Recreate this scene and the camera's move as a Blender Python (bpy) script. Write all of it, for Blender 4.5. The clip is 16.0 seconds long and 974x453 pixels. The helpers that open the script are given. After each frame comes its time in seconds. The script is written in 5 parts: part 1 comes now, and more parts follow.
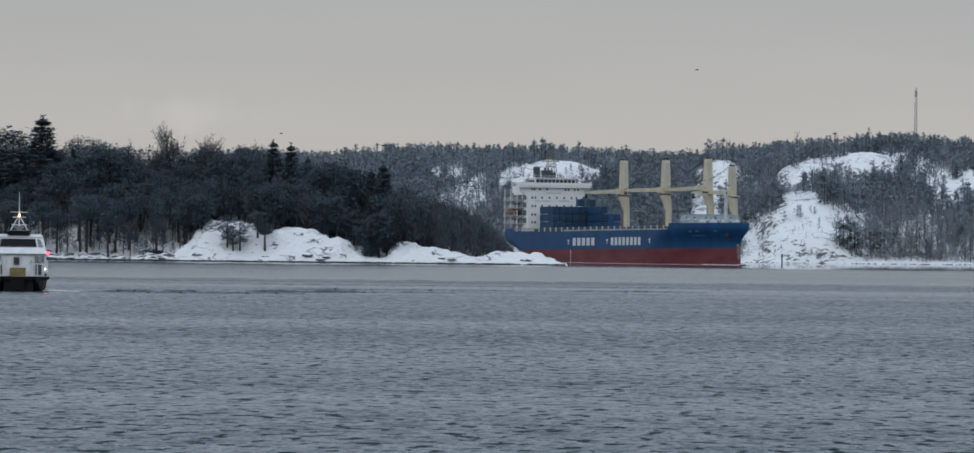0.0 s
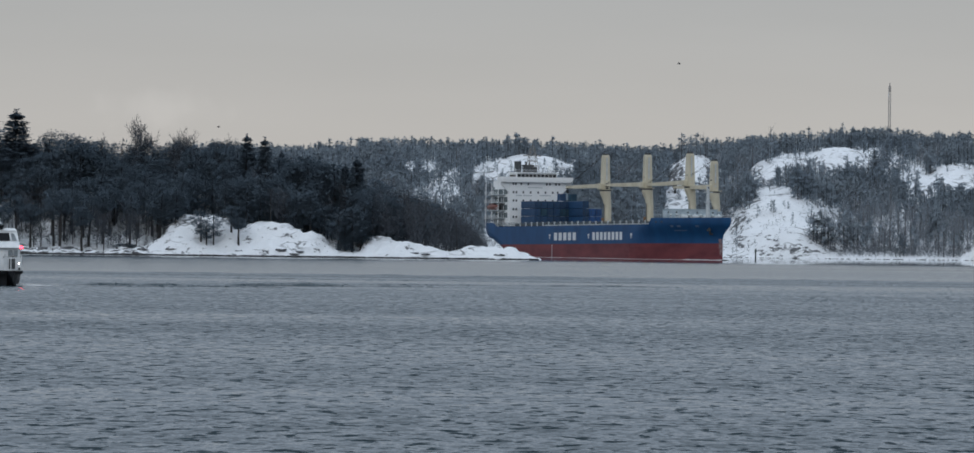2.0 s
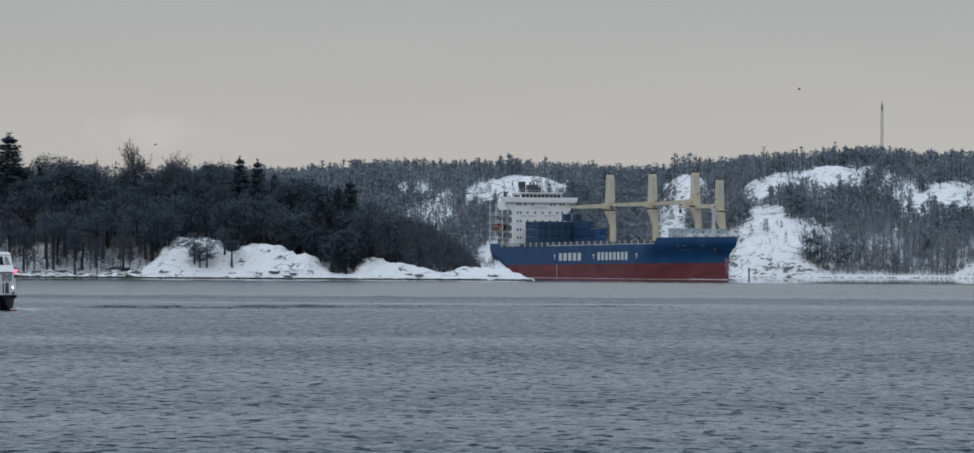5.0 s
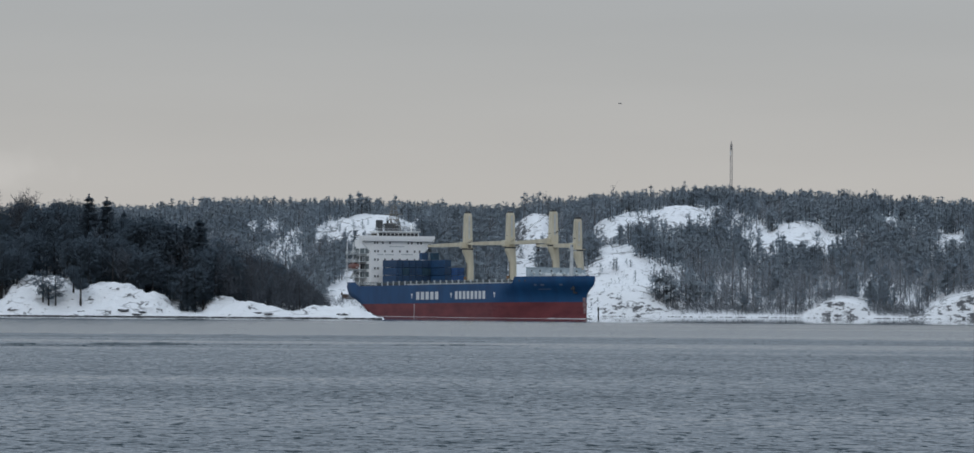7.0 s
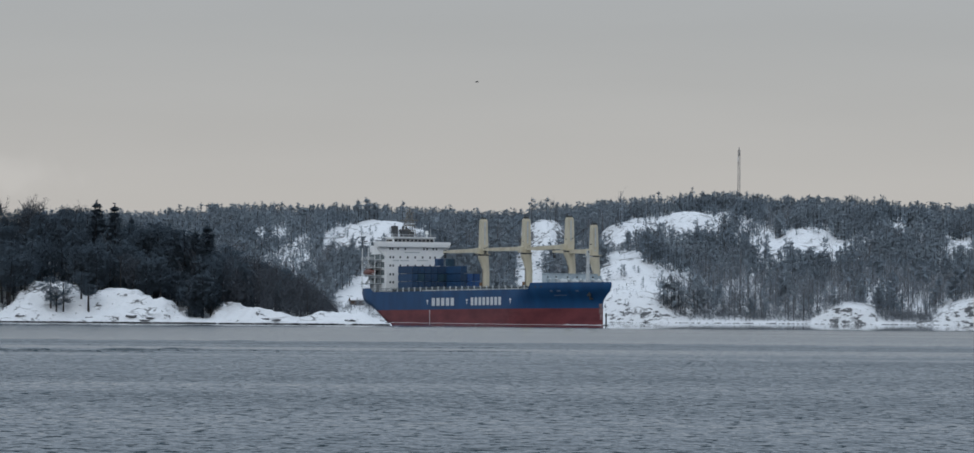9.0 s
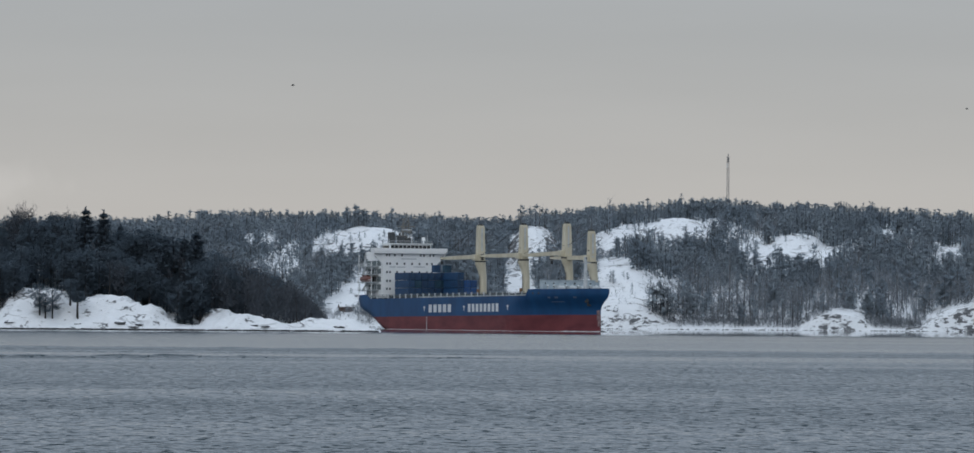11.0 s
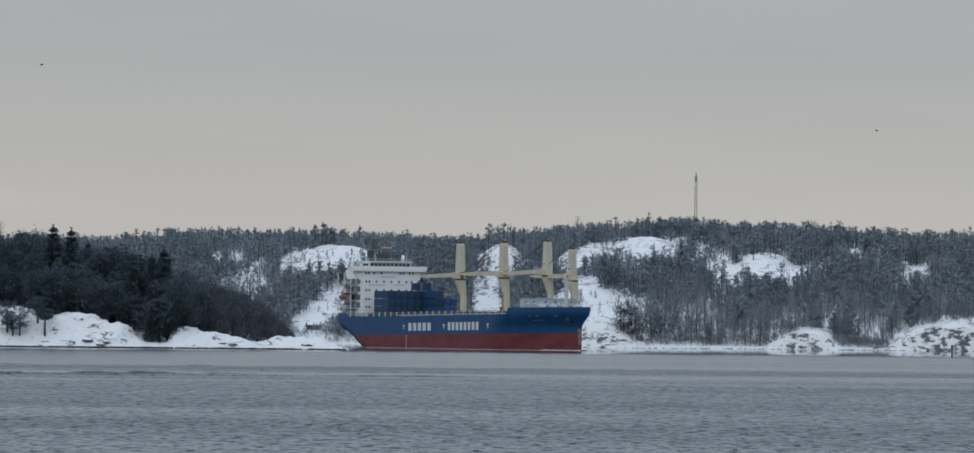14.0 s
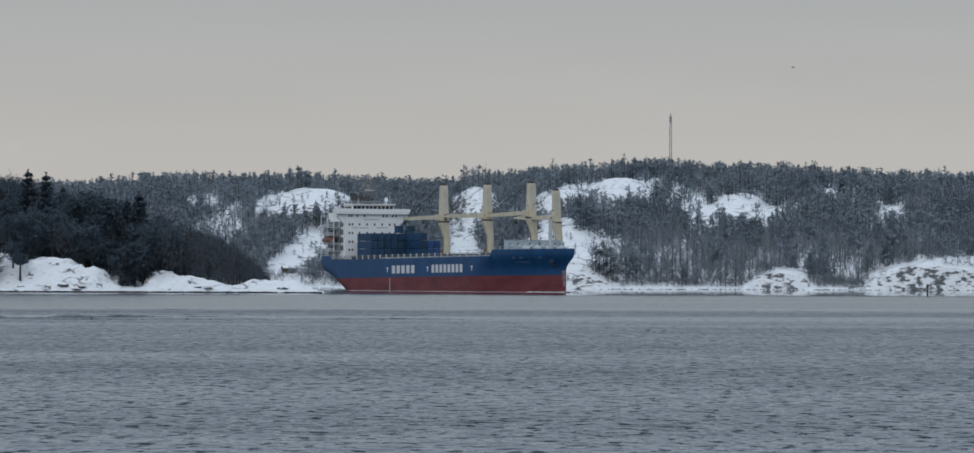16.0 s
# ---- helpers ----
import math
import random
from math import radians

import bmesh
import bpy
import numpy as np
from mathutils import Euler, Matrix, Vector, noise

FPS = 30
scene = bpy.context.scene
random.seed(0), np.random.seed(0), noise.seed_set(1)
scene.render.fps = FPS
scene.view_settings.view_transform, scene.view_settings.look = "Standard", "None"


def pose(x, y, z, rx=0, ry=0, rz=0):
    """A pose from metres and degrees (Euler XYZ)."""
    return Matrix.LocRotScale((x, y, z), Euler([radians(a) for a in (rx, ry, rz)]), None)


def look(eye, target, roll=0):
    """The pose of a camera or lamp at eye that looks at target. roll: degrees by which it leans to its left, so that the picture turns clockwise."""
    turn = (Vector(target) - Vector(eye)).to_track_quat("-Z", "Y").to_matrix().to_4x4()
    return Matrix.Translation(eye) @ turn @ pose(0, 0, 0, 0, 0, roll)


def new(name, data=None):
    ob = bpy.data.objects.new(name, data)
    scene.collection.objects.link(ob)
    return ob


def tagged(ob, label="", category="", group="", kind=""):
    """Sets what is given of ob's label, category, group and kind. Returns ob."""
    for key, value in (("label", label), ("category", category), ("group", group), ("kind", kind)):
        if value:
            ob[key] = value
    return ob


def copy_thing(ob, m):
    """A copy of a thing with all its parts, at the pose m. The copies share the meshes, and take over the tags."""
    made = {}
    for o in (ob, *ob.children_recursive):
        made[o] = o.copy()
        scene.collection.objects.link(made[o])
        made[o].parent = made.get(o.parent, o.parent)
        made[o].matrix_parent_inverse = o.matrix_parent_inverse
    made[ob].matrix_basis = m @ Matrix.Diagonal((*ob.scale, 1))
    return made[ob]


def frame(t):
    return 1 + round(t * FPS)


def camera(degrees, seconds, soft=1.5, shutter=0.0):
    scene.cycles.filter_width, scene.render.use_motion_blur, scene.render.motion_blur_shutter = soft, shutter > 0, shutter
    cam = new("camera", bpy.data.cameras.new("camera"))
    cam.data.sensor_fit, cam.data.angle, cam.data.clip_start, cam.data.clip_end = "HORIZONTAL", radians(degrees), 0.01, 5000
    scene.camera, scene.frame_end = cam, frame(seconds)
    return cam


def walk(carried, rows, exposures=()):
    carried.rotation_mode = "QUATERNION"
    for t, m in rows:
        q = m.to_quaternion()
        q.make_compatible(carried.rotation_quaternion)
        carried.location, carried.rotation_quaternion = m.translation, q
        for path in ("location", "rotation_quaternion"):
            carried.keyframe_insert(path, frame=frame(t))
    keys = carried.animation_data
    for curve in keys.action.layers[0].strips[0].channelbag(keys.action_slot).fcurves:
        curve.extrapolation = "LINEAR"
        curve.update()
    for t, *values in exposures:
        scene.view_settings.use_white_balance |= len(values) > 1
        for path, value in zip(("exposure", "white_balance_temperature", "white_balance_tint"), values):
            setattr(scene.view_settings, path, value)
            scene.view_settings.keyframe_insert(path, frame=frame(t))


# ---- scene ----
cam = camera(11.6, 16.0, soft=1.5)
EYE = (0.0, 0.0, 5.3)
# seconds, turn to the right, tilt upwards, lean (degrees)
TURNS = (
    (0.0, -2.182, 0.247, 0.640),
    (0.5, -2.127, 0.225, 0.406),
    (1.0, -2.030, 0.232, 0.449),
    (1.5, -1.880, 0.228, 0.626),
    (2.0, -1.867, 0.186, 0.722),
    (2.5, -1.926, 0.140, 0.568),
    (3.0, -1.892, 0.109, 0.564),
    (3.2, -1.881, 0.078, 0.514),
    (5.3, -1.723, 0.542, 0.294),
    (5.5, -1.363, 0.625, 0.268),
    (6.0, -0.583, 0.867, 0.252),
    (6.5, -0.206, 0.895, 0.392),
    (7.0, 0.004, 0.912, 0.487),
    (7.5, 0.125, 0.967, 0.539),
    (8.0, 0.091, 1.005, 0.594),
    (8.5, -0.036, 1.000, 0.535),
    (8.7, -0.092, 0.980, 0.487),
    (11.0, 0.041, 1.063, 0.466),
    (11.5, 0.099, 0.881, 0.465),
    (12.0, 0.109, 0.780, 0.615),
    (12.5, -0.069, 0.733, 0.382),
    (13.0, 0.023, 0.676, 0.244),
    (13.5, 0.271, 0.522, 0.346),
    (14.0, 0.423, 1.286, 0.568),
    (14.5, 0.395, 1.117, 0.536),
    (15.0, 0.397, 0.695, 0.387),
    (15.5, 0.457, 0.573, 0.413),
    (16.0, 0.725, 0.596, 0.205),
)


def aim(turn, tilt, lean):
    y, p = radians(turn), radians(tilt)
    way = Vector((math.sin(y) * math.cos(p), math.cos(y) * math.cos(p), math.sin(p)))
    return look(EYE, Vector(EYE) + way, lean)


walk(cam, [(t, aim(a, b, c)) for t, a, b, c in TURNS])

# ---- light: an overcast winter sky ----
SUN_EL, SUN_AZ = 28.0, 200.0
world = bpy.data.worlds.new("overcast")
scene.world = world
world.use_nodes = True
wn, wl = world.node_tree.nodes, world.node_tree.links
wn.clear()
wout = wn.new("ShaderNodeOutputWorld")
wbg = wn.new("ShaderNodeBackground")
wsky = wn.new("ShaderNodeTexSky")
wsky.sky_type = "NISHITA"
wsky.sun_disc = False
wsky.sun_elevation, wsky.sun_rotation = radians(SUN_EL), radians(SUN_AZ)
wbg.inputs["Strength"].default_value = 0.1
wl.new(wsky.outputs[0], wbg.inputs["Color"])
wco = wn.new("ShaderNodeTexCoord")
wsep = wn.new("ShaderNodeSeparateXYZ")
wl.new(wco.outputs["Generated"], wsep.inputs[0])
wramp = wn.new("ShaderNodeValToRGB")
wr = wramp.color_ramp
wr.elements[0].position, wr.elements[0].color = 0.0, (0.508, 0.475, 0.453, 1)
wr.elements[1].position, wr.elements[1].color = 1.0, (0.88, 1.00, 1.14, 1)
for pos, col in ((0.022, (0.482, 0.466, 0.453, 1)), (0.058, (0.395, 0.402, 0.412, 1)), (0.10, (0.374, 0.404, 0.443, 1)), (0.20, (0.396, 0.459, 0.545, 1))):
    e = wr.elements.new(pos)
    e.color = col
wl.new(wsep.outputs["Z"], wramp.inputs["Fac"])
# soft unevenness of the cloud layer
wmap = wn.new("ShaderNodeMapping")
wmap.inputs["Scale"].default_value = (9, 9, 60)
wno = wn.new("ShaderNodeTexNoise")
wno.inputs["Scale"].default_value, wno.inputs["Detail"].default_value = 1.0, 4
wl.new(wco.outputs["Generated"], wmap.inputs[0])
wl.new(wmap.outputs[0], wno.inputs["Vector"])
wmr = wn.new("ShaderNodeMapRange")
wmr.inputs["To Min"].default_value, wmr.inputs["To Max"].default_value = 0.94, 1.06
wl.new(wno.outputs["Fac"], wmr.inputs["Value"])
wmul = wn.new("ShaderNodeVectorMath")
wmul.operation = "MULTIPLY"
wl.new(wramp.outputs[0], wmul.inputs[0])
wl.new(wmr.outputs[0], wmul.inputs[1])
# a faint bank of pale steam low over the western wood
wdir = wn.new("ShaderNodeVectorMath")
wdir.operation = "SUBTRACT"
wl.new(wco.outputs["Generated"], wdir.inputs[0])
wdir.inputs[1].default_value = Vector((-0.1015, 0.9945, 0.0268)).normalized()
wtilt = wn.new("ShaderNodeMapping")
wtilt.inputs["Rotation"].default_value = (0, radians(14), 0)
wtilt.inputs["Scale"].default_value = (62, 0, 210)
wl.new(wdir.outputs[0], wtilt.inputs[0])
wlen = wn.new("ShaderNodeVectorMath")
wlen.operation = "LENGTH"
wl.new(wtilt.outputs[0], wlen.inputs[0])
wno2 = wn.new("ShaderNodeTexNoise")
wno2.inputs["Scale"].default_value, wno2.inputs["Detail"].default_value = 130, 5
wl.new(wco.outputs["Generated"], wno2.inputs["Vector"])
wadd = wn.new("ShaderNodeMath")
wadd.operation = "MULTIPLY_ADD"
wl.new(wno2.outputs["Fac"], wadd.inputs[0])
wadd.inputs[1].default_value = 2.2
wl.new(wlen.outputs["Value"], wadd.inputs[2])
wfade = wn.new("ShaderNodeMapRange")
wfade.interpolation_type = "SMOOTHSTEP"
wfade.inputs["From Min"].default_value, wfade.inputs["From Max"].default_value = 0.9, 2.3
wfade.inputs["To Min"].default_value, wfade.inputs["To Max"].default_value = 1.09, 1.0
wl.new(wadd.outputs[0], wfade.inputs["Value"])
wmul2 = wn.new("ShaderNodeVectorMath")
wmul2.operation = "MULTIPLY"
wl.new(wmul.outputs[0], wmul2.inputs[0])
wl.new(wfade.outputs[0], wmul2.inputs[1])
wcloud = wn.new("ShaderNodeBackground")
wcloud.inputs["Strength"].default_value = 1.0
wl.new(wmul2.outputs[0], wcloud.inputs["Color"])
wmix = wn.new("ShaderNodeMixShader")
wmix.inputs[0].default_value = 0.94
wl.new(wbg.outputs[0], wmix.inputs[1])
wl.new(wcloud.outputs[0], wmix.inputs[2])
wl.new(wmix.outputs[0], wout.inputs["Surface"])

sun_data = bpy.data.lights.new("sun", "SUN")
sun_data.energy, sun_data.angle, sun_data.color = 0.4, radians(25), (1.0, 0.97, 0.93)
sun = new("sun", sun_data)
sa, se = radians(SUN_AZ), radians(SUN_EL)
sun_from = Vector((math.sin(sa) * math.cos(se), math.cos(sa) * math.cos(se), math.sin(se)))
sun.matrix_world = look(sun_from * 500, (0, 0, 0))
scene.view_settings.exposure = 0.0

# ---- materials ----


def material(name, color, rough=0.6, metal=0.0, color2=None, scale=1.0, bump=0.0, bump_scale=None, emit=None, contrast=(0.35, 0.65), island=0.0, stretch=(1, 1, 1), per_object=0.0):
    m = bpy.data.materials.new(name)
    m.use_nodes = True
    n, l = m.node_tree.nodes, m.node_tree.links
    b = n["Principled BSDF"]
    b.inputs["Roughness"].default_value, b.inputs["Metallic"].default_value = rough, metal
    b.inputs["Base Color"].default_value = (*color, 1)
    co = n.new("ShaderNodeTexCoord")
    mp = n.new("ShaderNodeMapping")
    mp.inputs["Scale"].default_value = stretch
    l.new(co.outputs["Object"], mp.inputs[0])
    out = None
    if color2:
        no = n.new("ShaderNodeTexNoise")
        no.inputs["Scale"].default_value, no.inputs["Detail"].default_value = scale, 6
        l.new(mp.outputs[0], no.inputs["Vector"])
        ra = n.new("ShaderNodeValToRGB")
        ra.color_ramp.elements[0].position, ra.color_ramp.elements[1].position = contrast
        ra.color_ramp.elements[0].color, ra.color_ramp.elements[1].color = (*color, 1), (*color2, 1)
        l.new(no.outputs["Fac"], ra.inputs["Fac"])
        out = ra.outputs[0]
        l.new(out, b.inputs["Base Color"])
    if island or per_object:
        src = n.new("ShaderNodeNewGeometry").outputs["Random Per Island"] if island else n.new("ShaderNodeObjectInfo").outputs["Random"]
        amt = island or per_object
        mr = n.new("ShaderNodeMapRange")
        mr.inputs["To Min"].default_value, mr.inputs["To Max"].default_value = 1 - amt, 1 + amt
        l.new(src, mr.inputs["Value"])
        mu = n.new("ShaderNodeVectorMath")
        mu.operation = "MULTIPLY"
        if out:
            l.new(out, mu.inputs[0])
        else:
            mu.inputs[0].default_value = color
        l.new(mr.outputs[0], mu.inputs[1])
        l.new(mu.outputs[0], b.inputs["Base Color"])
    if bump:
        nb = n.new("ShaderNodeTexNoise")
        nb.inputs["Scale"].default_value, nb.inputs["Detail"].default_value = bump_scale or scale * 4, 5
        l.new(mp.outputs[0], nb.inputs["Vector"])
        bp = n.new("ShaderNodeBump")
        bp.inputs["Strength"].default_value, bp.inputs["Distance"].default_value = 1.0, bump
        l.new(nb.outputs["Fac"], bp.inputs["Height"])
        l.new(bp.outputs[0], b.inputs["Normal"])
    if emit:
        b.inputs["Emission Color"].default_value = (*emit[0], 1)
        b.inputs["Emission Strength"].default_value = emit[1]
    return m


def water_material():
    """Grey sea water: short wind ripples that die out towards the calm water under the shores."""
    m = bpy.data.materials.new("sea_water")
    m.use_nodes = True
    n, l = m.node_tree.nodes, m.node_tree.links
    b = n["Principled BSDF"]
    b.inputs["Base Color"].default_value = (0.016, 0.035, 0.047, 1)
    b.inputs["IOR"].default_value = 1.333
    co = n.new("ShaderNodeTexCoord")
    sep = n.new("ShaderNodeSeparateXYZ")
    l.new(n.new("ShaderNodeNewGeometry").outputs["Position"], sep.inputs[0])

    def wave(scale, stretch, detail, rough=0.55, dist=0.0):
        mp = n.new("ShaderNodeMapping")
        mp.inputs["Scale"].default_value = stretch
        mp.inputs["Rotation"].default_value = (0, 0, radians(8))
        l.new(co.outputs["Object"], mp.inputs[0])
        no = n.new("ShaderNodeTexNoise")
        no.inputs["Scale"].default_value, no.inputs["Detail"].default_value = scale, detail
        no.inputs["Roughness"].default_value, no.inputs["Distortion"].default_value = rough, dist
        l.new(mp.outputs[0], no.inputs["Vector"])
        return no.outputs["Fac"]

    def math_node(op, a, c):
        q = n.new("ShaderNodeMath")
        q.operation = op
        for i, v in enumerate((a, c)):
            if isinstance(v, (int, float)):
                q.inputs[i].default_value = v
            else:
                l.new(v, q.inputs[i])
        return q.outputs[0]

    def slopes(scale, stretch, detail, rough):
        mp = n.new("ShaderNodeMapping")
        mp.inputs["Scale"].default_value = stretch
        mp.inputs["Rotation"].default_value = (0, 0, radians(6))
        l.new(co.outputs["Object"], mp.inputs[0])
        no = n.new("ShaderNodeTexNoise")
        no.inputs["Scale"].default_value, no.inputs["Detail"].default_value, no.inputs["Roughness"].default_value = scale, detail, rough
        l.new(mp.outputs[0], no.inputs["Vector"])
        off = n.new("ShaderNodeVectorMath")
        off.operation = "SUBTRACT"
        l.new(no.outputs["Color"], off.inputs[0])
        off.inputs[1].default_value = (0.5, 0.5, 0.5)
        return off.outputs[0]

    def vec(op, a, c):
        q = n.new("ShaderNodeVectorMath")
        q.operation = op
        for i, v in enumerate((a, c)):
            if isinstance(v, tuple):
                q.inputs[i].default_value = v
            else:
                l.new(v, q.inputs[i])
        return q.outputs[0]

    gusts = wave(0.010, (0.30, 1.4, 1), 5)
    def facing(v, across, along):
        # slopes all tipped towards the camera, whose low view hides the far faces
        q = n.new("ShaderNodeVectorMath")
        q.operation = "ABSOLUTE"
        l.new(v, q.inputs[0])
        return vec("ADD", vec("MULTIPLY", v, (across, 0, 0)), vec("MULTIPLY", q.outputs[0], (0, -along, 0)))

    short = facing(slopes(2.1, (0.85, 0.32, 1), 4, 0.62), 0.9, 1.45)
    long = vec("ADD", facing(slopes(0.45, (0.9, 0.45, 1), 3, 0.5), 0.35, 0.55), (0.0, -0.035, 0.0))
    # sparse steep slopes, also tipped to the camera, give the dark flecks
    crest = n.new("ShaderNodeMapRange")
    crest.inputs["From Min"].default_value, crest.inputs["From Max"].default_value = 0.565, 0.65
    crest.inputs["To Min"].default_value, crest.inputs["To Max"].default_value = 0.0, 1.0
    l.new(wave(2.5, (0.52, 0.21, 1), 4, 0.58), crest.inputs["Value"])
    comb = n.new("ShaderNodeCombineXYZ")
    l.new(math_node("MULTIPLY", crest.outputs[0], -1.3), comb.inputs["Y"])
    long = vec("ADD", long, comb.outputs[0])
    far = n.new("ShaderNodeValToRGB")
    far.color_ramp.elements[0].position, far.color_ramp.elements[0].color = 0.0, (1, 1, 1, 1)
    far.color_ramp.elements[1].position, far.color_ramp.elements[1].color = 1.0, (0.001, 0.001, 0.001, 1)
    for pos, g in ((0.17, 0.92), (0.212, 0.84), (0.225, 0.42), (0.241, 0.42), (0.249, 0.98), (0.272, 0.90), (0.286, 0.33), (0.485, 0.27), (0.515, 0.10), (0.535, 0.012), (0.60, 0.002)):
        e = far.color_ramp.elements.new(pos)
        e.color = (g, g, g, 1)
    drift = math_node("MULTIPLY", math_node("SUBTRACT", wave(0.012, (1.0, 0.25, 1), 3), 0.5), 70.0)
    l.new(math_node("DIVIDE", math_node("ADD", sep.outputs["Y"], drift), 2600.0), far.inputs["Fac"])
    gust = n.new("ShaderNodeMapRange")
    gust.inputs["From Min"].default_value, gust.inputs["From Max"].default_value = 0.35, 0.65
    gust.inputs["To Min"].default_value, gust.inputs["To Max"].default_value = 0.50, 1.45
    l.new(gusts, gust.inputs["Value"])
    amp = n.new("ShaderNodeVectorMath")
    amp.operation = "SCALE"
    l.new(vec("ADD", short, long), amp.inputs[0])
    # the ship and the ferry have stirred the water west of the bow
    stir = n.new("ShaderNodeMapRange")
    stir.inputs["From Min"].default_value, stir.inputs["From Max"].default_value = 32, 60
    stir.inputs["To Min"].default_value, stir.inputs["To Max"].default_value = 0.024, 0.0
    l.new(sep.outputs["X"], stir.inputs["Value"])
    l.new(math_node("ADD", math_node("MULTIPLY", far.outputs[0], gust.outputs[0]), stir.outputs[0]), amp.inputs["Scale"])
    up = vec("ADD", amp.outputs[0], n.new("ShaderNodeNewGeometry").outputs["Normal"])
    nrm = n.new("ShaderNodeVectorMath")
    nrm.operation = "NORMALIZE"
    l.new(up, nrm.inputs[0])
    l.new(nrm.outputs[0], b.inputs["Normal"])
    ro = n.new("ShaderNodeMapRange")
    ro.inputs["From Min"].default_value, ro.inputs["From Max"].default_value = 150, 900
    ro.inputs["To Min"].default_value, ro.inputs["To Max"].default_value = 0.06, 0.13
    l.new(sep.outputs["Y"], ro.inputs["Value"])
    still = n.new("ShaderNodeMapRange")
    still.inputs["From Min"].default_value, still.inputs["From Max"].default_value = 1330, 1440
    still.inputs["To Min"].default_value, still.inputs["To Max"].default_value = 1.0, 0.2
    l.new(sep.outputs["Y"], still.inputs["Value"])
    l.new(math_node("MULTIPLY", ro.outputs[0], still.outputs[0]), b.inputs["Roughness"])
    return m


def snow_material(name, rock_amount, scale, crack_scale, gaps=0.47, crack=0.034):
    """Snow over granite: rock shows on the steep places and in ragged bands."""
    m = bpy.data.materials.new(name)
    m.use_nodes = True
    n, l = m.node_tree.nodes, m.node_tree.links
    b = n["Principled BSDF"]
    b.inputs["Roughness"].default_value = 0.7
    co = n.new("ShaderNodeTexCoord")
    geo = n.new("ShaderNodeNewGeometry")
    sep = n.new("ShaderNodeSeparateXYZ")
    l.new(geo.outputs["Normal"], sep.inputs[0])
    mp = n.new("ShaderNodeMapping")
    mp.inputs["Scale"].default_value = (0.8, 0.8, 1.7)
    l.new(co.outputs["Object"], mp.inputs[0])
    no = n.new("ShaderNodeTexNoise")
    no.inputs["Scale"].default_value, no.inputs["Detail"].default_value, no.inputs["Roughness"].default_value = scale, 8, 0.62
    l.new(mp.outputs[0], no.inputs["Vector"])
    ad = n.new("ShaderNodeMath")
    ad.operation = "MULTIPLY_ADD"
    l.new(sep.outputs["Z"], ad.inputs[0])
    ad.inputs[1].default_value = -0.55
    l.new(no.outputs["Fac"], ad.inputs[2])
    ra = n.new("ShaderNodeMapRange")
    ra.inputs["From Min"].default_value, ra.inputs["From Max"].default_value = rock_amount, rock_amount + 0.07
    l.new(ad.outputs[0], ra.inputs["Value"])
    cr = n.new("ShaderNodeTexNoise")
    cr.inputs["Scale"].default_value, cr.inputs["Detail"].default_value, cr.inputs["Distortion"].default_value = crack_scale, 5, 1.2
    mc = n.new("ShaderNodeMapping")
    mc.inputs["Scale"].default_value, mc.inputs["Rotation"].default_value = (0.7, 0.7, 1.5), (0, radians(25), 0)
    l.new(co.outputs["Object"], mc.inputs[0])
    l.new(mc.outputs[0], cr.inputs["Vector"])

    def calc(op, a, c):
        k = n.new("ShaderNodeMath")
        k.operation = op
        for i, v in enumerate((a, c)):
            if isinstance(v, (int, float)):
                k.inputs[i].default_value = v
            else:
                l.new(v, k.inputs[i])
        return k.outputs[0]

    line = n.new("ShaderNodeMapRange")
    line.inputs["From Min"].default_value, line.inputs["From Max"].default_value = 0.012, crack
    line.inputs["To Min"].default_value, line.inputs["To Max"].default_value = 1.0, 0.0
    l.new(calc("ABSOLUTE", calc("SUBTRACT", cr.outputs["Fac"], 0.5), 0), line.inputs["Value"])
    patch = n.new("ShaderNodeTexNoise")
    patch.inputs["Scale"].default_value = 0.07
    l.new(co.outputs["Object"], patch.inputs["Vector"])
    gate = n.new("ShaderNodeMapRange")
    gate.inputs["From Min"].default_value, gate.inputs["From Max"].default_value = gaps, gaps + 0.13
    l.new(patch.outputs["Fac"], gate.inputs["Value"])
    rocky = calc("MAXIMUM", ra.outputs[0], calc("MULTIPLY", line.outputs[0], gate.outputs[0]))
    rn = n.new("ShaderNodeTexNoise")
    rn.inputs["Scale"].default_value, rn.inputs["Detail"].default_value = 1.3, 6
    l.new(co.outputs["Object"], rn.inputs["Vector"])
    rr = n.new("ShaderNodeValToRGB")
    rr.color_ramp.elements[0].color, rr.color_ramp.elements[1].color = (0.036, 0.040, 0.047, 1), (0.165, 0.173, 0.185, 1)
    l.new(rn.outputs["Fac"], rr.inputs["Fac"])
    sn = n.new("ShaderNodeValToRGB")
    sn.color_ramp.elements[0].color, sn.color_ramp.elements[1].color = (0.70, 0.74, 0.79, 1), (0.84, 0.86, 0.88, 1)
    l.new(rn.outputs["Fac"], sn.inputs["Fac"])
    mx = n.new("ShaderNodeMix")
    mx.data_type = "RGBA"
    l.new(rocky, mx.inputs["Factor"])
    l.new(sn.outputs[0], mx.inputs["A"])
    l.new(rr.outputs[0], mx.inputs["B"])
    l.new(mx.outputs["Result"], b.inputs["Base Color"])
    bp = n.new("ShaderNodeBump")
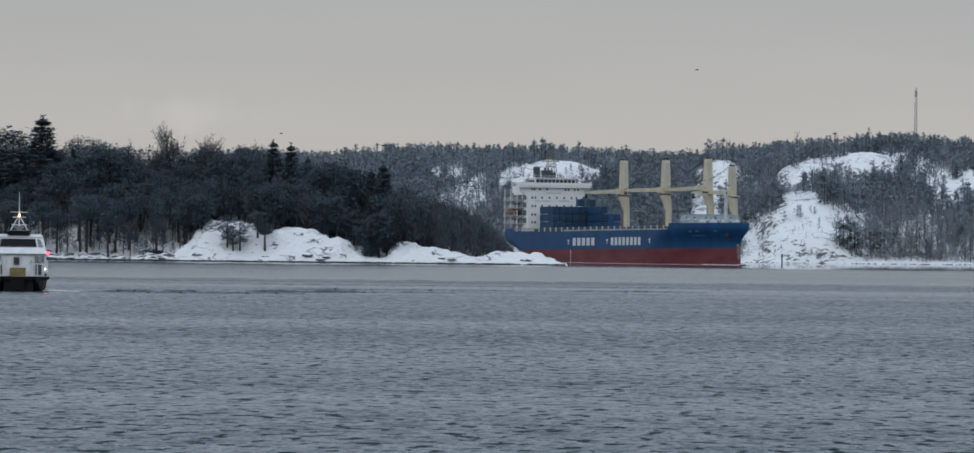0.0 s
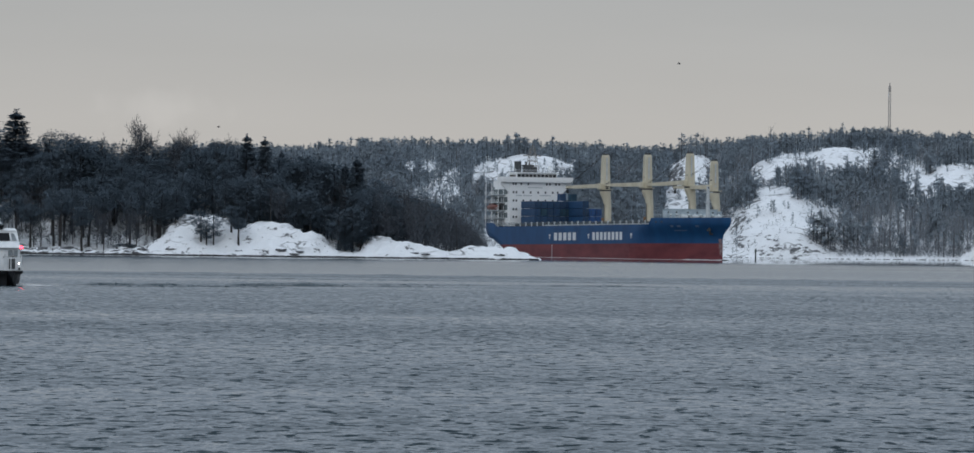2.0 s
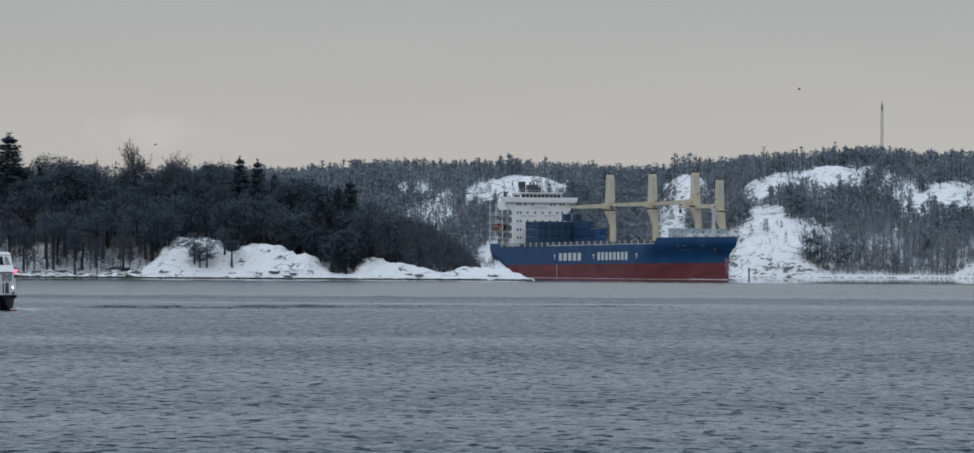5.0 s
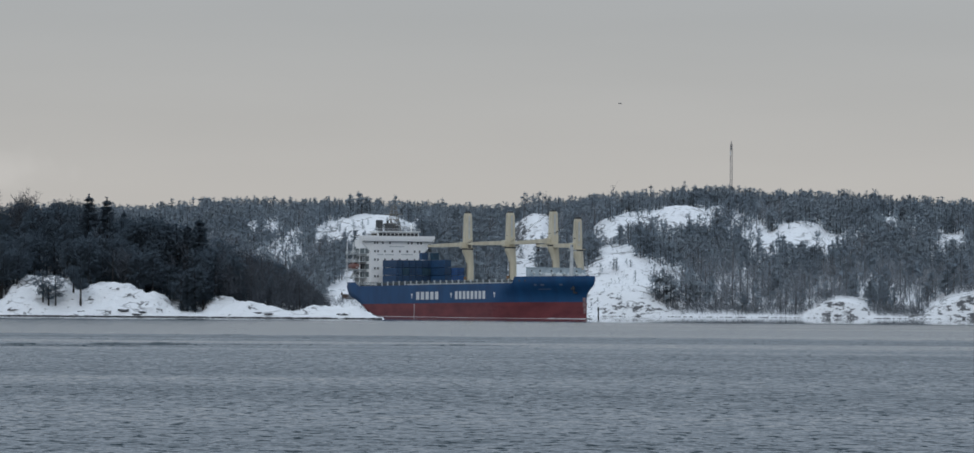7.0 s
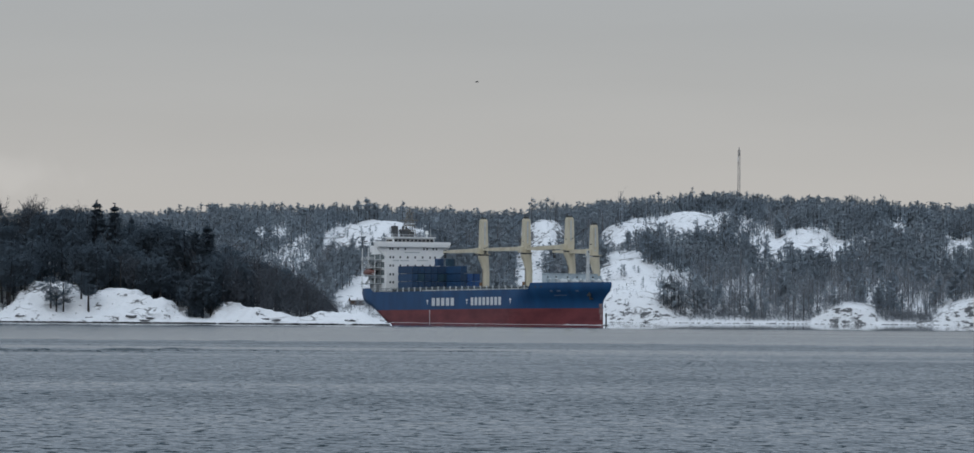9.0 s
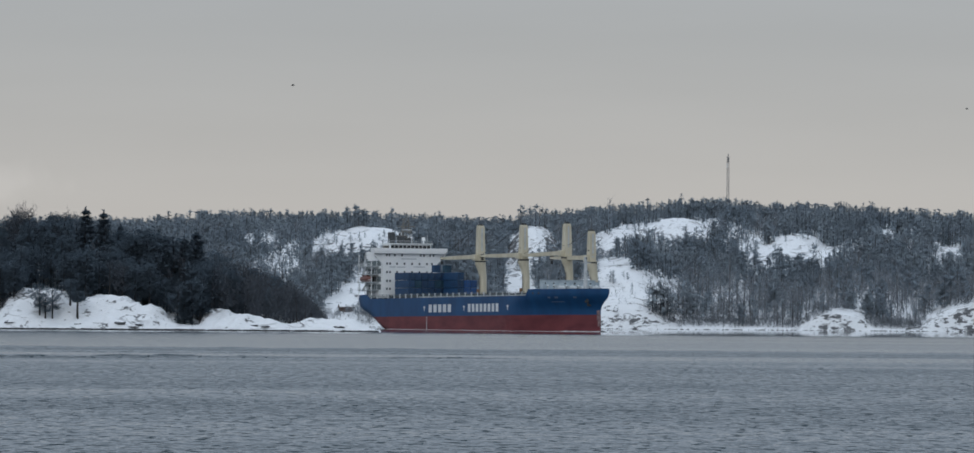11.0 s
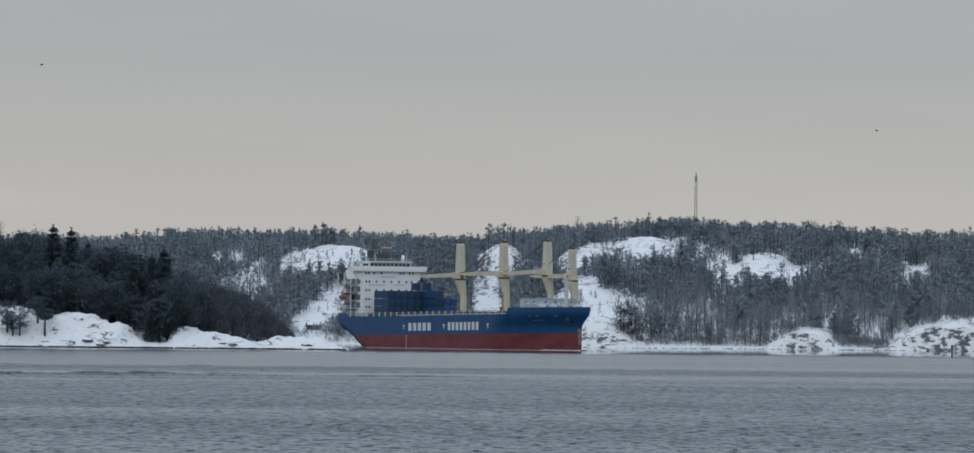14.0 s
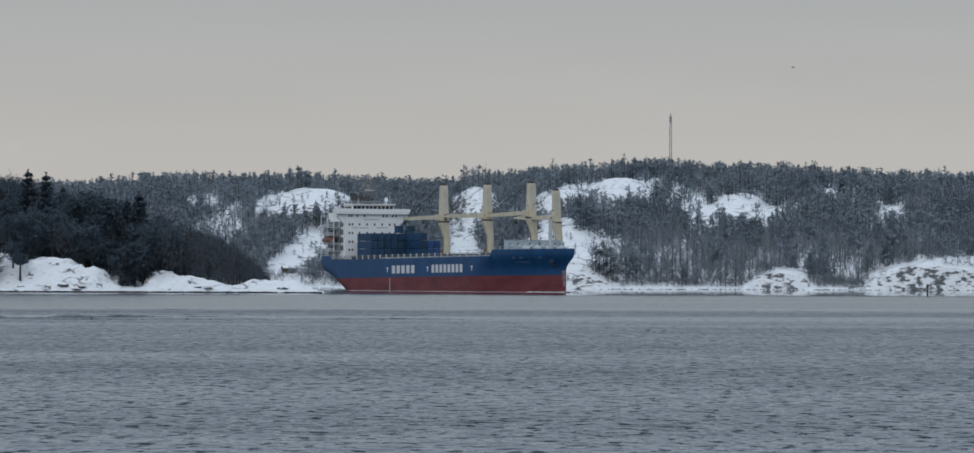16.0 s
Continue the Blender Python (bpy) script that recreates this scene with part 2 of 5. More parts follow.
    bp.inputs["Strength"].default_value, bp.inputs["Distance"].default_value = 0.9, 0.8
    l.new(no.outputs["Fac"], bp.inputs["Height"])
    l.new(bp.outputs[0], b.inputs["Normal"])
    return m


M_WATER = water_material()
M_CAPE = snow_material("snowy_granite", 0.156, 0.40, 0.11, 0.50, 0.028)
M_HILL = snow_material("snowy_hillside", 0.120, 0.34, 0.085, 0.49, 0.032)
M_BARK = material("pine_bark", (0.020, 0.020, 0.022), 0.9, color2=(0.050, 0.046, 0.046), scale=3)
M_TWIG = material("bare_twigs", (0.048, 0.057, 0.071), 0.9, color2=(0.082, 0.095, 0.114), scale=0.8, island=0.3)
# far twigs and bark: distance haze painted in as a paler colour
M_HAZE_TWIG = material("hazed_twigs", (0.165, 0.184, 0.210), 0.9, color2=(0.250, 0.272, 0.298), scale=0.05, island=0.3)
M_FAR_BARK = material("hazed_bark", (0.070, 0.076, 0.088), 0.9, color2=(0.125, 0.132, 0.142), scale=0.5)
M_ROCK = material("wet_granite", (0.008, 0.009, 0.011), 0.6, color2=(0.032, 0.033, 0.036), scale=0.9, bump=0.3)
M_BLUE = material("blue_hull_paint", (0.003, 0.050, 0.148), 0.55, color2=(0.005, 0.070, 0.192), scale=0.25, stretch=(1, 1, 0.35), bump=0.02)
M_RED = material("red_bottom_paint", (0.120, 0.022, 0.030), 0.6, color2=(0.19, 0.042, 0.048), scale=0.22, stretch=(0.6, 1, 1.6), bump=0.02)
M_SHIPWHITE = material("white_ship_paint", (0.80, 0.82, 0.83), 0.5, color2=(0.86, 0.87, 0.87), scale=0.4)
M_GREYWHITE = material("weathered_grey_paint", (0.42, 0.46, 0.48), 0.6, color2=(0.55, 0.58, 0.60), scale=0.6)
M_CREAM = material("cream_crane_paint", (0.52, 0.475, 0.36), 0.5, color2=(0.63, 0.585, 0.46), scale=0.35, stretch=(1, 1, 0.3))
M_GLASS = material("dark_window_glass", (0.020, 0.026, 0.034), 0.08)
M_TINT = material("black_tint_and_shade", (0.006, 0.008, 0.011), 0.35)
M_TINT.node_tree.nodes["Principled BSDF"].inputs["Specular IOR Level"].default_value = 0.15
M_HUT = material("brown_boathouse_boards", (0.07, 0.045, 0.035), 0.8, color2=(0.11, 0.075, 0.06), scale=1.2)
M_PALEBLUE = material("pale_blue_grey_paint", (0.34, 0.42, 0.48), 0.6, color2=(0.46, 0.54, 0.59), scale=0.7)
M_DARK = material("dark_grey_steel", (0.030, 0.034, 0.040), 0.6, color2=(0.065, 0.07, 0.075), scale=1)
M_DECK = material("green_grey_deck", (0.10, 0.13, 0.14), 0.7, color2=(0.16, 0.19, 0.20), scale=0.6)
M_SHIPMAST = material("dull_mast_paint", (0.17, 0.155, 0.13), 0.6, color2=(0.25, 0.23, 0.20), scale=0.5)
M_BOX1 = material("navy_container_paint", (0.010, 0.047, 0.120), 0.55, color2=(0.016, 0.066, 0.155), scale=0.6, per_object=0.14)
M_BOX2 = material("bright_blue_container_paint", (0.012, 0.070, 0.230), 0.5, color2=(0.020, 0.095, 0.28), scale=0.6, per_object=0.2)
M_RUST = material("rusty_brown_steel", (0.16, 0.085, 0.045), 0.7, color2=(0.26, 0.16, 0.09), scale=1.2)
M_BOX3 = material("teal_container_paint", (0.010, 0.052, 0.094), 0.55, color2=(0.018, 0.076, 0.124), scale=0.6, per_object=0.14)
M_ORANGE = material("orange_lifeboat", (0.15, 0.055, 0.045), 0.5, color2=(0.19, 0.075, 0.06), scale=1.0)
M_FERRYWHITE = material("white_ferry_paint", (0.62, 0.66, 0.69), 0.35, color2=(0.76, 0.79, 0.81), scale=1.4)
M_FERRYHULL = material("dark_ferry_hull", (0.006, 0.008, 0.012), 0.5, color2=(0.014, 0.017, 0.022), scale=0.9)
M_FERRYHULL.node_tree.nodes["Principled BSDF"].inputs["Specular IOR Level"].default_value = 0.2
M_FERRYGREY = material("grey_ferry_panel", (0.15, 0.18, 0.20), 0.5, color2=(0.22, 0.25, 0.27), scale=1.0)
M_YELLOW = material("mustard_ramp_paint", (0.17, 0.135, 0.05), 0.6, color2=(0.25, 0.20, 0.09), scale=1.5)
M_LAMP = material("warm_mast_light", (0.9, 0.7, 0.4), 0.4, emit=((1.0, 0.50, 0.16), 7.0))
M_REDLAMP = material("red_side_light", (0.7, 0.05, 0.05), 0.4, emit=((1.0, 0.03, 0.06), 9.0))
M_WHITELAMP = material("white_deck_light", (0.9, 0.9, 0.9), 0.4, emit=((1.0, 0.95, 0.9), 6.0))
M_MARK = material("white_hull_mark", (0.62, 0.65, 0.68), 0.5, color2=(0.74, 0.76, 0.78), scale=1.0)
M_SCUFF = material("scuffed_pale_paint", (0.16, 0.09, 0.10), 0.6, color2=(0.30, 0.22, 0.22), scale=0.9)
M_GREYBAR = material("faded_bow_lettering", (0.10, 0.14, 0.22), 0.5)
M_MAST = material("galvanised_mast", (0.20, 0.20, 0.20), 0.6, color2=(0.32, 0.31, 0.31), scale=0.4)
M_BIRD = material("grey_gull_plumage", (0.10, 0.10, 0.11), 0.8)
M_FOAM = material("broken_foam", (0.45, 0.48, 0.50), 0.6, color2=(0.60, 0.62, 0.64), scale=0.7)
M_GREENPOLE = material("dark_green_pole", (0.02, 0.04, 0.035), 0.5)


def thin_foliage(name, dark, light, scale, thin=0.3):
    """Thin foliage that lets part of the light through, for the near and far woods."""
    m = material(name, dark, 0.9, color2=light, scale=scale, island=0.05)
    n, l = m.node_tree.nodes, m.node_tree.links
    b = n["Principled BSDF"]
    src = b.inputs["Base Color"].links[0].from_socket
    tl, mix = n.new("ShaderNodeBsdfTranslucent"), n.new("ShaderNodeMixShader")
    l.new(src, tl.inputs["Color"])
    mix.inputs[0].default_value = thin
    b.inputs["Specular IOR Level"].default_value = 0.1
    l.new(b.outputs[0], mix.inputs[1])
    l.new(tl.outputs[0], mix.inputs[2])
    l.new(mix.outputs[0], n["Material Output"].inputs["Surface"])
    # normals bent up and to the camera: even light put into the crowns
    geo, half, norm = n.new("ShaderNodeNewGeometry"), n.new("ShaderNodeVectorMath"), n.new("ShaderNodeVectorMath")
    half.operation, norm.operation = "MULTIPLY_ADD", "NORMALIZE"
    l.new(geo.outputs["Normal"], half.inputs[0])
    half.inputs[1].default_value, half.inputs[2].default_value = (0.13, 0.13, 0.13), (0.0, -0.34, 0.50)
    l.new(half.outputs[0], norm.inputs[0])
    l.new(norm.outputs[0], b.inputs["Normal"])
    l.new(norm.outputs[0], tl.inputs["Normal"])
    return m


# far needles carry the hill's haze as a pale blue-grey base colour
M_HAZE = thin_foliage("hazed_needles", (0.232, 0.286, 0.336), (0.366, 0.424, 0.474), 0.022, 0.5)
M_NEEDLE = thin_foliage("pine_needles", (0.092, 0.128, 0.164), (0.142, 0.184, 0.226), 0.05, 0.42)

# ---- mesh helpers ----


def mesh_object(name, verts, faces, mat, parent=None, smooth=False):
    me = bpy.data.meshes.new(name)
    me.from_pydata([tuple(v) for v in verts], [], [tuple(f) for f in faces])
    me.materials.append(mat)
    if smooth:
        me.polygons.foreach_set("use_smooth", [True] * len(me.polygons))
    me.update()
    ob = new(name, me)
    if parent:
        ob.parent = parent
    return ob


class Shape:
    """Gathers boxes, tubes and sheets into one mesh."""

    def __init__(self):
        self.v, self.f = [], []

    def add(self, verts, faces):
        k = len(self.v)
        self.v += [tuple(v) for v in verts]
        self.f += [tuple(i + k for i in f) for f in faces]
        return self

    def box(self, x0, x1, y0, y1, z0, z1, bevel=0.0):
        if bevel:
            e = min(bevel, (x1 - x0) / 3, (y1 - y0) / 3, (z1 - z0) / 3)
            rings = []
            for z, k in ((z0, e), (z0 + e, 0), (z1 - e, 0), (z1, e)):
                a, b, c, d = x0 + k, x1 - k, y0 + k, y1 - k
                rings.append([(a + e, c, z), (b - e, c, z), (b, c + e, z), (b, d - e, z), (b - e, d, z), (a + e, d, z), (a, d - e, z), (a, c + e, z)])
            return self.loft(rings)
        v = [(x, y, z) for z in (z0, z1) for x, y in ((x0, y0), (x1, y0), (x1, y1), (x0, y1))]
        return self.add(v, [(3, 2, 1, 0), (4, 5, 6, 7), (0, 1, 5, 4), (1, 2, 6, 5), (2, 3, 7, 6), (3, 0, 4, 7)])

    def loft(self, rings, cap=True):
        n = len(rings[0])
        v = [p for r in rings for p in r]
        f = []
        for k in range(len(rings) - 1):
            for i in range(n):
                j = (i + 1) % n
                f.append((k * n + i, k * n + j, (k + 1) * n + j, (k + 1) * n + i))
        if cap:
            f += [tuple(reversed(range(n))), tuple(range((len(rings) - 1) * n, len(rings) * n))]
        return self.add(v, f)

    def tube(self, a, b, r0, r1=None, n=8):
        a, b = Vector(a), Vector(b)
        r1 = r0 if r1 is None else r1
        d = (b - a).normalized()
        s = d.orthogonal().normalized()
        t = d.cross(s)
        rings = []
        for p, r in ((a, r0), (b, r1)):
            rings.append([p + r * (math.cos(2 * math.pi * i / n) * s + math.sin(2 * math.pi * i / n) * t) for i in range(n)])
        return self.loft(rings)


def part(name, shape, mat, parent, label="", smooth=False):
    ob = mesh_object(name, shape.v, shape.f, mat, parent, smooth)
    return tagged(ob, label) if label else ob


def thing(name, m, label, category, group=""):
    ob = new(name)
    ob.matrix_world = m
    return tagged(ob, label, category, group)


def smooth_step(t):
    t = np.clip(t, 0, 1)
    return t * t * (3 - 2 * t)


def fbm(x, y, s, seed=0.0, octaves=4):
    z, a, tot = 0.0, 1.0, 0.0
    for _ in range(octaves):
        z += a * noise.noise((x / s, y / s, seed))
        tot += a
        s, a = s * 0.5, a * 0.5
    return z / tot


FOCAL = 7718.0  # focal length in pixels: bearing and dip are pixel offsets in the camera's view


def bearing(x, y):
    return x / y * FOCAL


def dip(z, y):
    return (EYE[2] - z) / y * FOCAL

# ---- water ----
sea = Shape()
ys = [-400, 60, 120, 200, 400, 800, 1600, 2400, 3400, 4900]
xs = [-3200, -1200, -400, 0, 400, 1200, 3200]
sea.add([(x, y, 0) for y in ys for x in xs], [(j * 7 + i, j * 7 + i + 1, j * 7 + i + 8, j * 7 + i + 7) for j in range(9) for i in range(6)])
water = mesh_object("water", sea.v, sea.f, M_WATER)
tagged(water, "grey rippled winter sea, calmer under the shores", "water", kind="structure")

# low wake waves left on the calm water
wake_data = ((-960, 515, -330, 548, 0.34, 1.1), (-955, 505, -560, 520, 0.14, 1.0), (-700, 566, 100, 590, 0.18, 1.6), (-990, 640, 900, 655, 0.10, 2.2), (-1000, 735, 950, 742, 0.12, 3.0))
WAKES = []
for u0, y0, u1, y1, high, wide in wake_data:
    s = Shape()
    n = 160
    v = []
    for i in range(n + 1):
        q = i / n
        y = y0 + (y1 - y0) * q
        x = (u0 + (u1 - u0) * q) * y / FOCAL
        e = min(1.0, 8 * q, 8 * (1 - q)) * max(0.12, 0.7 + 1.5 * fbm(x, y, 7, 77.0))
        y += 1.2 * fbm(x, 3.0, 9, 71.0)
        v += [(x, y - wide, 0.004), (x, y - 0.35 * wide, 0.004 + high * e * 0.8), (x, y, 0.004 + high * e), (x, y + wide, 0.004)]
    s.add(v, [(4 * i + j, 4 * i + 4 + j, 4 * i + 5 + j, 4 * i + 1 + j) for i in range(n) for j in range(3)])
    wake = mesh_object("wake", s.v, s.f, M_WATER)
    WAKES.append(wake)
    tagged(wake, "low wake wave running over the calm grey water", "water", kind="structure")

# ---- the land: a wooded cape in front, a long wooded hillside behind ----
CAPE_CREST = ((-1700, 30), (-1080, 26), (-800, 25), (-634, 24), (-560, 19), (-480, 15), (-400, 9), (-330, 4.5), (-260, 1.5), (-180, 0.5), (-120, -3))
HILL_CREST = ((-1600, 44), (-560, 44), (-434, 48), (-184, 48), (16, 45.5), (216, 52.5), (346, 56.5), (616, 53), (784, 50), (1200, 50), (2000, 46))
# crest of the bare rock along the cape's front: bearing, height
ROCK_TOP = ((-815, 0), (-790, 2.5), (-768, 7.5), (-738, 11.0), (-700, 11.8), (-678, 10.4), (-662, 7.6), (-648, 7.0), (-638, 8.8), (-612, 9.7), (-580, 8.7), (-556, 6.8), (-546, 5.4), (-534, 7.2), (-516, 6.0), (-502, 3.2), (-494, 1.2), (-456, 1.0), (-448, 4.2), (-430, 5.6),
            (-380, 4.2), (-340, 2.2), (-318, 0.9), (-300, 1.7), (-245, 3.3), (-205, 2.3), (-184, 0.6))
# granite knolls on the hillside: bearing, width, height, depth behind the shore, half depth
HILL_ROCKS = ((568, 64, 8.8, 23, 29), (815, 112, 14.2, 38, 46), (240, 95, 14.0, 30, 26), (-225, 60, 5.5, 24, 22),
              (222, 100, 31, 125, 95), (-185, 116, 46.2, 250, 70), (82, 54, 47.0, 240, 62), (318, 92, 52.6, 300, 72), (212, 70, 46.0, 255, 62), (505, 90, 45.0, 275, 52))


def knots(table, u):
    return float(np.interp(u, [a for a, _ in table], [b for _, b in table]))


def cape_shore(x):
    return 1450 + 5 * fbm(x, 0, 30, 3.3) + 2.0 * fbm(x, 0, 6, 8.1)


def dome(u, d, table):
    best = 0.0
    for cu, w, h, c, r in table:
        q = ((u - cu) / w) ** 2 + ((d - c) / r) ** 2
        if q < 1.6:
            best = max(best, h * (1 - (q / 1.6) ** 1.3))
    return best


def cape_rock(x, y, u, d):
    """Height of the bare granite and how deep it reaches: a whaleback that climbs in a few ledges from the water."""
    top = knots(ROCK_TOP, u + 16 * fbm(x, y, 16, 5.0))
    deep = 5 + 1.5 * top
    q = (d + 5.0 * fbm(x, y, 13, 2.0)) / deep
    if q <= 0 or q > 2.4:
        return 0.0, deep
    ledge = q + 0.05 * math.sin(q * 11 + 5 * fbm(x, y, 15, 7.0))
    rise = float(smooth_step(ledge)) ** 0.75
    return top * rise * (1.0 if q < 1.3 else max(0.0, 1 - (q - 1.3) / 1.1)), deep


def cape_height(x, y):
    u, d = bearing(x, y), y - cape_shore(x)
    if d < 0:
        return max(-2.0, 0.25 * d)
    hill = knots(CAPE_CREST, u) * float(smooth_step((d - 4) / 85)) * (1.0 if d < 100 else max(0.0, 1 - (d - 100) / 90))
    low = min(1.0, 0.12 + d * 0.14) * (1.0 if u < -190 else max(0.0, (-172 - u) / 18))
    rock, _ = cape_rock(x, y, u, d)
    rough = 1.7 * fbm(x, y, 10, 1.0) + 1.0 * fbm(x, y, 3.8, 4.0, 2) - 2.2 * max(0.0, 0.10 - abs(fbm(x, y * 0.6, 12, 6.0))) * min(rock, 4)
    z = max(hill * (0.85 + 0.3 * fbm(x, y, 40, 9.0)), rock) + low + rough * min(1.0, d / 6) * (1 if u < -180 else 0.3)
    return z if u < -165 else min(z, -0.5 - (u + 165) * 0.05)


def hill_shore(x):
    return 2050 + 10 * fbm(x, 0, 60, 13.3) + 3 * fbm(x, 0, 12, 18.1)


def hill_height(x, y):
    u, d = bearing(x, y), y - hill_shore(x)
    if d < 0:
        return max(-2.0, 0.2 * d)
    crest = knots(HILL_CREST, u)
    t = min(1.0, d / 390)
    prof = 0.72 * t ** 0.8 + 0.28 * float(smooth_step(t))
    knoll = 1 + 0.20 * fbm(x, y, 95, 21.0) * (1 - t) + 0.10 * fbm(x, y, 30, 25.0) * (1 - 0.6 * t)
    back = 1.0 if d < 420 else max(0.0, 1 - (d - 420) / 250)
    z = crest * prof * knoll * back
    rock = dome(u + 18 * fbm(x, y, 12, 35.0), d + 4 * fbm(x, y, 9, 32.0), HILL_ROCKS)
    rough = 1.7 * fbm(x, y, 16, 31.0) + 1.5 * fbm(x, y, 6, 34.0, 3)
    return max(z, rock) + min(0.8, 0.2 + d * 0.1) + rough * min(1.0, d / 10)


def land(name, height, xs, ys, mat, label):
    nx, ny = len(xs), len(ys)
    verts = [(x, y, height(x, y)) for y in ys for x in xs]
    faces = [(j * nx + i, j * nx + i + 1, (j + 1) * nx + i + 1, (j + 1) * nx + i) for j in range(ny - 1) for i in range(nx - 1)]
    ob = mesh_object(name, verts, faces, mat, smooth=True)
    return tagged(ob, label, "ground", kind="structure")


land("ground_cape", cape_height, np.arange(-420, -20, 1.25), np.concatenate([np.arange(1438, 1500, 1.0), np.arange(1500, 1640, 3.5)]), M_CAPE,
     "low granite cape under fresh snow at the water")
land("ground_hillside", hill_height, np.arange(-430, 440, 2.6), np.concatenate([np.arange(2036, 2130, 1.8), np.arange(2130, 2760, 5.0)]), M_HILL,
     "long snowy hillside with bare rock slopes across the water")

# ---- trees ----


def tufts(rng, centre, spread, count, size, flat=0.6):
    """Loose sprays of needles: small three-cornered blades round a branch's end."""
    c = np.asarray(centre) + rng.normal(0, 1, (count, 3)) * np.asarray(spread)
    a = rng.normal(0, 1, (count, 3)) * (1, 1, flat) * size
    b = rng.normal(0, 1, (count, 3)) * (1, 1, flat) * size
    return np.stack([c - (a + b) / 3, c + a - (a + b) / 3, c + b - (a + b) / 3], 1).reshape(-1, 3)


def pine_crown(rng, h, clumps, blades, size, base=0.35, wide=0.19):
    out = []
    lean = rng.normal(0, 0.02, 2) * h
    for k in range(clumps):
        q = base + (1 - base) * (k + rng.random()) / clumps
        r = wide * h * (0.35 + 0.65 * math.sin(math.pi * min(1, (1.08 - q) / (1.1 - base)))) * (0.35 + 0.75 * rng.random())
        a = rng.random() * 6.283
        out.append(tufts(rng, (math.cos(a) * r + lean[0] * q, math.sin(a) * r + lean[1] * q, q * h - 0.03 * h), (0.055 * h, 0.055 * h, 0.032 * h), blades, size))
    return np.concatenate(out)


def spruce_crown(rng, h, tiers, blades, size):
    out = []
    for k in range(tiers):
        q = 0.12 + 0.88 * (k + 0.5 * rng.random()) / tiers
        r = 0.17 * h * (1 - q) + 0.02 * h
        for a in np.arange(0, 6.283, 6.283 / max(3, int(7 * (1.1 - q)))):
            a += rng.random() * 0.9
            rr = r * (0.55 + 0.55 * rng.random())
            out.append(tufts(rng, (math.cos(a) * rr, math.sin(a) * rr, q * h - 0.25 * rr), (0.3 * r + 0.06, 0.3 * r + 0.06, 0.012 * h), blades, size, 0.4))
    out.append(tufts(rng, (0, 0, h * 0.985), (0.07, 0.07, 0.022 * h), blades, size * 0.7, 1.2))
    return np.concatenate(out)


def limbs(rng, s, h, count, base, thick, reach=0.16):
    for k in range(count):
        q = base + (0.95 - base) * k / count
        a = rng.random() * 6.283
        r = reach * h * (0.5 + 0.6 * rng.random())
        s.tube((0, 0, q * h), (math.cos(a) * r, math.sin(a) * r, q * h + 0.3 * r), thick * (1.1 - q), thick * 0.3, 3)


def trunk_shape(rng, h, thick, count, base):
    s = Shape()
    bend = rng.normal(0, 0.012 * h, 2)
    s.tube((0, 0, -1.2), (bend[0], bend[1], 0.45 * h), thick, thick * 0.7, 6)
    s.tube((bend[0], bend[1], 0.45 * h), (0, 0, 0.97 * h), thick * 0.7, thick * 0.15, 6)
    limbs(rng, s, h, count, base, thick * 0.45)
    return s


def bare_branches(rng, h, thick, first=9, second=7, third=4, n=3):
    """A leafless crown: boughs, branches and fine twigs."""
    s = Shape()
    for k in range(first):
        q = 0.28 + 0.6 * k / first
        a = rng.random() * 6.283
        r = h * (0.30 - 0.15 * q) * (0.6 + 0.6 * rng.random())
        p0 = Vector((0, 0, q * h))
        p1 = p0 + Vector((math.cos(a) * r, math.sin(a) * r, h * (0.10 + 0.12 * rng.random())))
        s.tube(p0, p1, thick * 0.5 * (1.1 - q), thick * 0.16, n)
        for j in range(second):
            f = 0.3 + 0.7 * (j + rng.random()) / second
            b0 = p0.lerp(p1, f)
            w = Vector((rng.normal(0, 1), rng.normal(0, 1), 0.9 + 0.5 * rng.random())).normalized()
            b1 = b0 + w * h * (0.07 + 0.07 * rng.random())
            s.tube(b0, b1, thick * 0.15, thick * 0.07, n)
            for i in range(third):
                c0 = b0.lerp(b1, 0.3 + 0.7 * rng.random())
                w2 = (w + Vector(rng.normal(0, 0.7, 3))).normalized()
                c1 = c0 + w2 * h * (0.035 + 0.05 * rng.random())
                side = w2.orthogonal().normalized() * thick * 0.12
                s.add([c0 - side, c0 + side, c1], [(0, 1, 2)])
    return s


